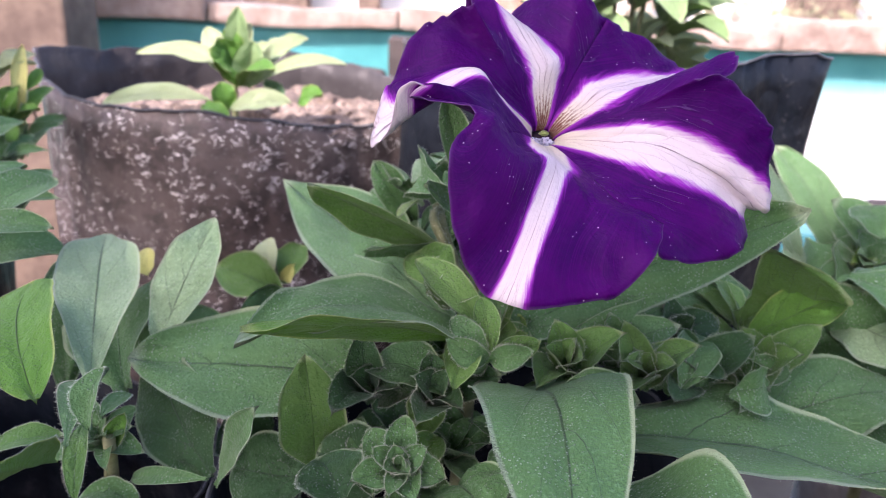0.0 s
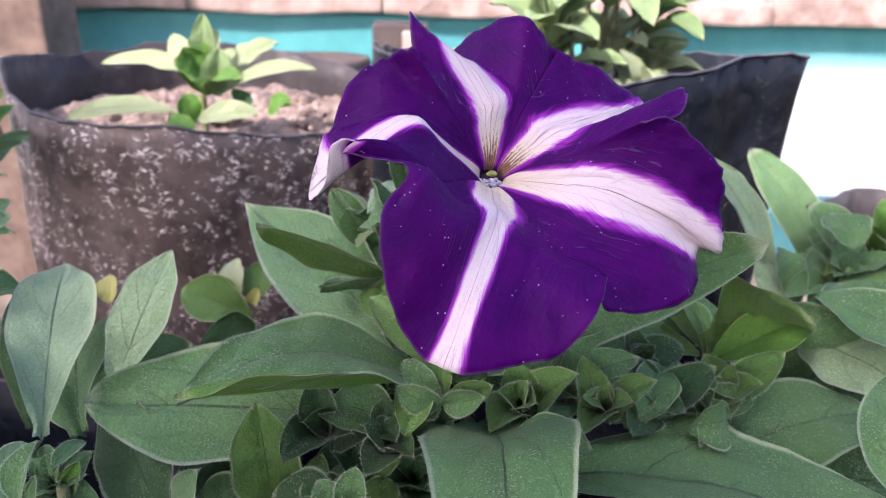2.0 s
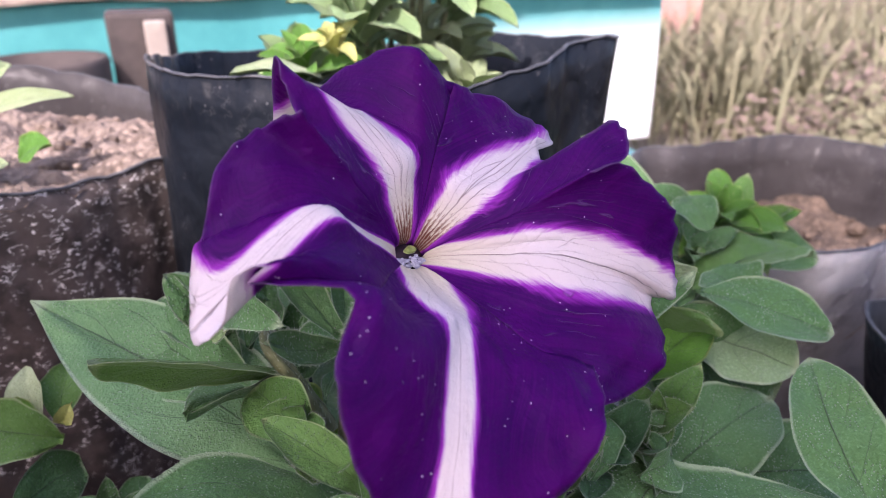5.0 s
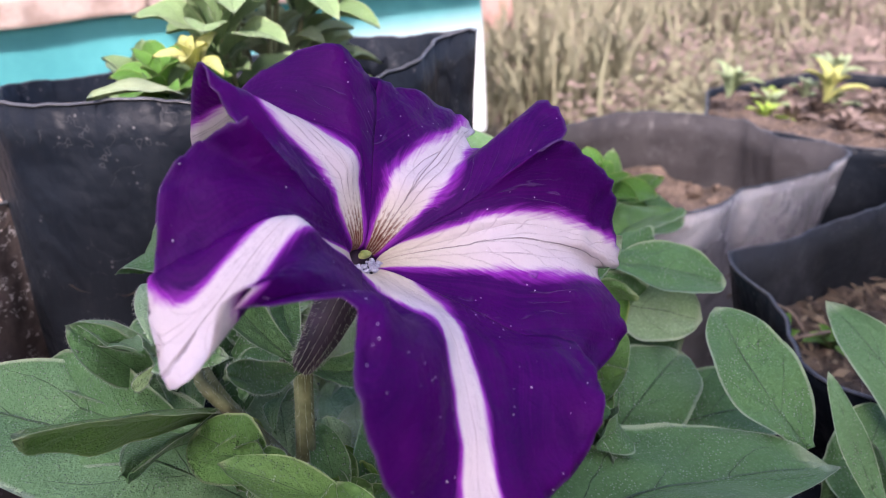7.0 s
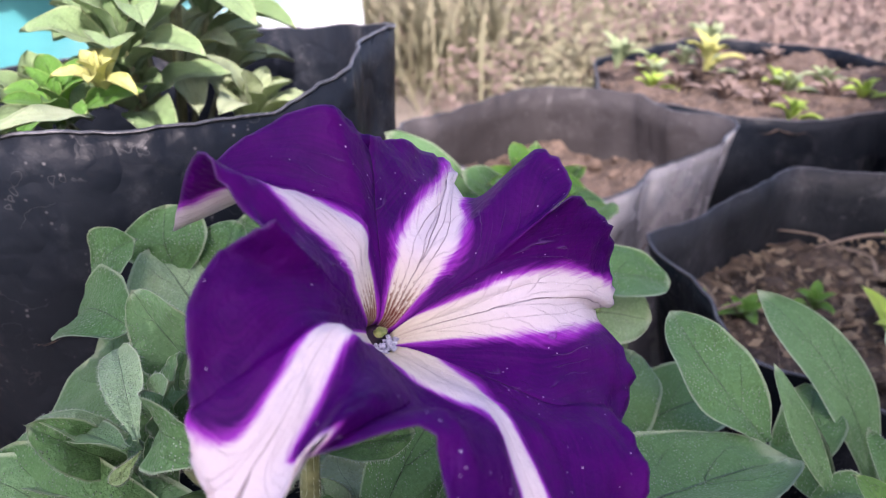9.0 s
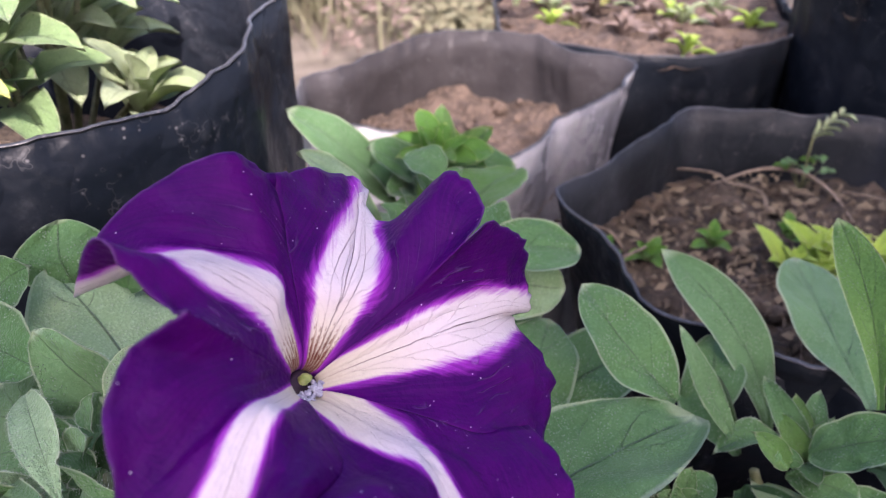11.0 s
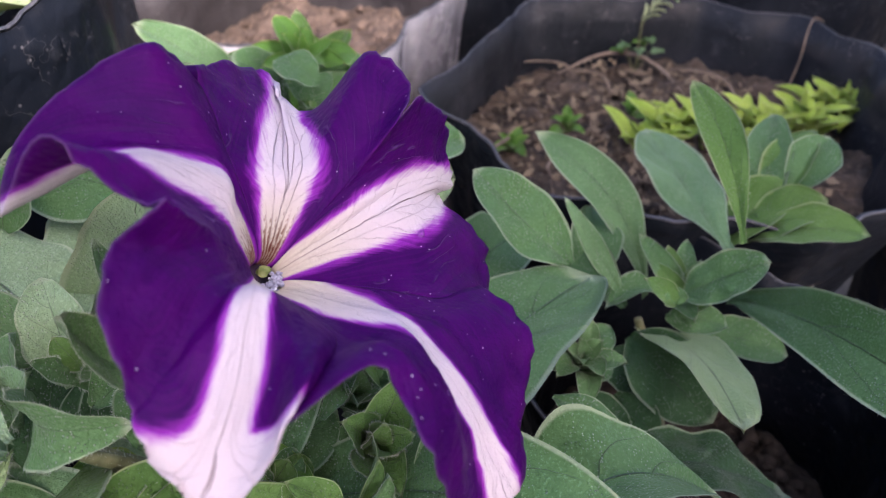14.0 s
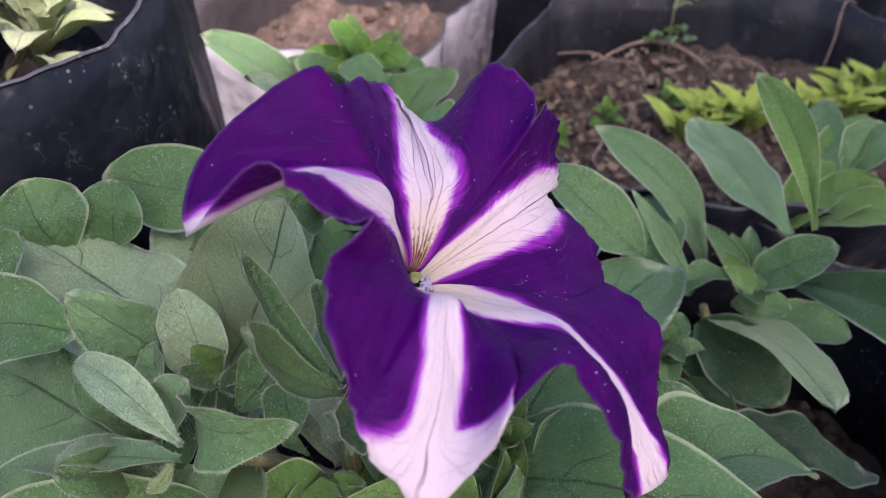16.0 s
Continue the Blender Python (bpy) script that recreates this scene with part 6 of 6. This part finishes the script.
rosette(pale_plant, (46, 310, 292), (-0.2, -0.4, 1), 9, 16, 8, seed=141, material=LEAF_YELLOW)
leaf(pale_plant, (42, 312, 280), (8, 289, 288), 9, material=LEAF_PALE)

# seedling in the gritty bag
seedling = thing("petunia_seedling", "young petunia seedling with pale broad leaves", "seedling", "seedlings")
sweep("stem", [Vector(p) * MM for p in ((-96, 345, 235), (-96, 345, 255), (-95, 346, 272))], [1.9 * MM, 1.6 * MM, 1.2 * MM], STEM, seedling, "", 6, 8)
rosette(seedling, (-96, 346, 270), (0, -0.4, 1), 6, 9, 5, spread=(0.2, 0.7), seed=42, material=LEAF_LIME)
leaf(seedling, (-91, 345, 269), (-142, 348, 276), 9.35, up=(0, -0.6, 0.8), cup=0.2, bow=0.07, material=LEAF_PALE, fine=2)
leaf(seedling, (-93, 352, 270), (-134, 375, 274), 11.05, up=(0, -0.6, 0.8), cup=0.2, bow=0.07, material=LEAF_PALE, fine=2)
leaf(seedling, (-89, 345, 262), (-44, 345, 276), 9.35, up=(0, -0.6, 0.8), cup=0.2, bow=0.07, material=LEAF_PALE, fine=2)
leaf(seedling, (-87, 350, 269), (-65, 365, 286), 15.3, up=(0, -0.6, 0.8), cup=0.2, bow=0.07, material=LEAF_PALE, fine=2)
leaf(seedling, (-92, 342, 267), (-101, 330, 280), 17, up=(0, -0.6, 0.8), cup=0.2, bow=0.07, material=LEAF_LIME, fine=2)
leaf(seedling, (-93, 342, 263), (-74, 322, 275), 12.75, up=(0, -0.6, 0.8), cup=0.2, bow=0.07, material=LEAF_LIME, fine=2)
leaf(seedling, (-91, 347, 272), (-89, 350, 291), 9.35, up=(0, -0.6, 0.8), cup=0.2, bow=0.07, material=LEAF_PALE, fine=2)
leaf(seedling, (-93, 345, 274), (-99, 345, 288), 8.5, up=(0, -0.6, 0.8), cup=0.2, bow=0.07, material=LEAF_LIME, fine=2)
leaf(seedling, (-88, 345, 273), (-80, 345, 283), 8.5, up=(0, -0.6, 0.8), cup=0.2, bow=0.07, material=LEAF_PALE, fine=2)
leaf(seedling, (-100, 320, 259), (-142, 308, 258), 11.05, up=(0, -0.6, 0.8), cup=0.2, bow=0.07, material=LEAF_PALE, fine=2)
leaf(seedling, (-89, 312, 256), (-63, 312, 261), 11.9, up=(0, -0.6, 0.8), cup=0.2, bow=0.07, material=LEAF_PALE, fine=2)
leaf(seedling, (-75, 330, 259), (-71, 330, 266), 13.6, up=(0, -0.6, 0.8), cup=0.2, bow=0.07, material=LEAF_DEEP_SHADE, fine=2)
leaf(seedling, (-63, 330, 257), (-52, 325, 263), 13.6, up=(0, -0.6, 0.8), cup=0.2, bow=0.07, material=LEAF_LIME, fine=2)
leaf(seedling, (-91, 318, 255), (-94, 318, 267), 11.05, up=(0, -0.6, 0.8), cup=0.2, bow=0.07, material=LEAF_LIME, fine=2)
leaf(seedling, (-102, 318, 257), (-88, 305, 255), 8.5, up=(0, -0.6, 0.8), cup=0.2, bow=0.07, material=LEAF_LIME, fine=2)
for base, tip, wide, mat in (((-93, 343, 262), (-100, 337, 284), 16, LEAF_LIME), ((-90, 344, 262), (-85, 339, 283), 15, LEAF_SOFT), ((-93, 347, 268), (-93, 346, 298), 11, LEAF_SOFT), ((-92, 350, 262), (-112, 358, 288), 14, LEAF_PALE)):
    leaf(seedling, base, tip, wide, up=(0.2, -0.9, 0.4), cup=0.25, bow=0.05, material=mat, fine=2)

# tiny seedlings in the wide bag
for k, (x, y, z) in enumerate(((284, 168, 150), (241, 203, 150), (307, 138, 150), (256, 188, 150))):
    sprout = thing("seedling", "tiny green seedling in bare soil", "seedling", "seedlings")
    rosette(sprout, (x, y, z + 6), (-0.3, -0.2, 1), 7, 17, 7.5, seed=50 + k, material=LEAF_LIME, spread=(0.3, 0.9))
tall = thing("seedling", "thin feathery seedling with paired yellowish leaflets", "seedling", "seedlings")
sweep("stem", [Vector(p) * MM for p in ((370, 146, 150), (372, 147, 170), (376, 146, 186), (379, 138, 194))], [0.7 * MM, 0.6 * MM, 0.5 * MM, 0.3 * MM], STEM, tall, "", 6, 8)
for k in range(4):
    p = Vector((374, 147, 181)).lerp(Vector((379, 138, 194)), k / 3)
    for sgn in (-1, 1):
        leaf(tall, p, p + Vector((2 * sgn, -5 + 4 * sgn, 7 - 2 * k + 2 * sgn)), 3, material=LEAF_PALE)
clover = thing("seedling", "low clover-like seedling with rounded bluish leaflets", "seedling", "seedlings")
for k in range(7):
    a = k * 2.4
    p = Vector((368 + 8 * math.cos(a), 147 + 11 * math.sin(a), 166 + 3 * math.sin(k * 1.7)))
    sweep("stalk", [Vector((369, 147, 150)) * MM, (Vector((369, 147, 160)).lerp(p, 0.6)) * MM, p * MM], [0.4 * MM, 0.35 * MM, 0.3 * MM], STEM, clover, "", 5, 6)
    for q in range(3):
        b = a + q * 2.09
        leaf(clover, p, p + Vector((4.5 * math.cos(b), 4.5 * math.sin(b), 0.8)), 4, material=LEAF if k % 3 else LEAF_LIME, shape=0.6)
lime = thing("seedling_clump", "clump of bright lime-green seedlings", "seedling", "seedlings")
for k in range(16):
    r = random.Random(80 + k)
    f = k / 15
    x, y = 278 + 60 * f + r.uniform(-9, 9), 128 - 95 * f + r.uniform(-9, 9)
    rosette(lime, (x, y, 156), (-0.1, -0.1, 1), 9, 32, 10, seed=80 + k, material=LEAF_BRIGHT, spread=(0.1, 0.7))

# sunlit seedlings in the far bag
for k, (x, y) in enumerate(((500, 330), (470, 390), (560, 360))):
    sprout = thing("seedling", "yellowish seedling in sunlit soil", "seedling", "seedlings")
    rosette(sprout, (x, y, 208), (0, -0.3, 1), 9, 34, 9, seed=70 + k, material=LEAF_YELLOW if k == 0 else LEAF_PALE, spread=(0.15, 0.9))


far_growth = thing("seedling_clump", "low pinkish and lime seedlings covering a far grow bag", "seedling", "seedlings")
for k in range(22):
    r = random.Random(700 + k)
    a, q = r.uniform(0, 6.28), 95 * math.sqrt(r.random())
    rosette(far_growth, (522 + q * math.cos(a), 312 + q * math.sin(a), 190), (0, -0.2, 1), 8, 24, 8, seed=700 + k, material=(LEAF_PALE, BRUSH, LEAF_BRIGHT, BRUSH)[k % 4], spread=(0.2, 1.1))


# ---- beyond the wall: dry garden ----
def tuft_field(name, label, category, material, spots, height, spread, blades, seed, width=0.012):
    r = random.Random(seed)
    verts, faces = [], []
    for x, y in spots:
        for k in range(blades):
            a, t = r.uniform(0, 6.28), r.uniform(0.05, 0.9)
            b = Vector((x + r.gauss(0, spread), y + r.gauss(0, spread), -0.01))
            d = Vector((math.cos(a) * t, math.sin(a) * t, 1)).normalized() * height * r.uniform(0.5, 1.15)
            s = Vector((-math.sin(a), math.cos(a), 0)) * width * r.uniform(0.5, 1.2)
            i = len(verts)
            q = b + d * 0.55 + Vector((0, 0, height * 0.06))
            verts.extend((b - s * 0.5, b + s * 0.5, q + s, q - s, b + d + Vector((math.cos(a), math.sin(a), -0.4)) * height * 0.12))
            faces.extend(((i, i + 1, i + 2, i + 3), (i + 3, i + 2, i + 4)))
    return tagged(mesh_object(name, verts, faces, material), label, category, kind="stuff")


def mound_field(name, label, category, material, spots, size, count, leaf_size, seed):
    """Low dry bushes: mounds of many small crooked leaves and twig ends."""
    r = random.Random(seed)
    verts, faces = [], []
    for x, y in spots:
        s = size * r.uniform(0.6, 1.3)
        for k in range(count):
            a, e, q = r.uniform(0, 6.283), math.asin(r.random()), r.uniform(0.55, 1.05)
            p = Vector((x + s * q * math.cos(a) * math.cos(e), y + s * q * math.sin(a) * math.cos(e), s * 1.1 * q * math.sin(e)))
            u = Vector((r.gauss(0, 1), r.gauss(0, 1), r.gauss(0, 1))).normalized()
            v = u.orthogonal().normalized()
            w = leaf_size * r.uniform(0.5, 1.4)
            i = len(verts)
            verts.extend((p - u * w, p + v * w * 0.45, p + u * w, p - v * w * 0.45))
            faces.append((i, i + 1, i + 2, i + 3))
    return tagged(mesh_object(name, verts, faces, material), label, category, kind="stuff")


g = random.Random(5)
tuft_field("dry_grass", "tufts of tall yellowish dry grass", "grass", STRAW, [(g.uniform(0.85, 1.9), g.uniform(1.0, 2.3)) for _ in range(60)], 0.22, 0.09, 130, 6, 0.004)
mound_field("dry_shrubs", "pale pinkish brown dry shrubs with fine twigs", "shrub", BRUSH, [(0.82 + 2.6 * g.random() ** 0.8, g.uniform(-0.2, 2.4)) for _ in range(420)], 0.13, 330, 0.008, 7)
mound_field("pale_shrubs", "pale yellowish green low shrubs", "shrub", STRAW, [(0.85 + 1.2 * g.random(), g.uniform(0.7, 2.0)) for _ in range(90)], 0.10, 300, 0.009, 9)
mound_field("dusty_bushes", "dusty green bushes in the garden behind", "bush", BUSH, [(g.uniform(1.0, 6.0), g.uniform(2.0, 5.0)) for _ in range(120)], 0.3, 200, 0.03, 8)
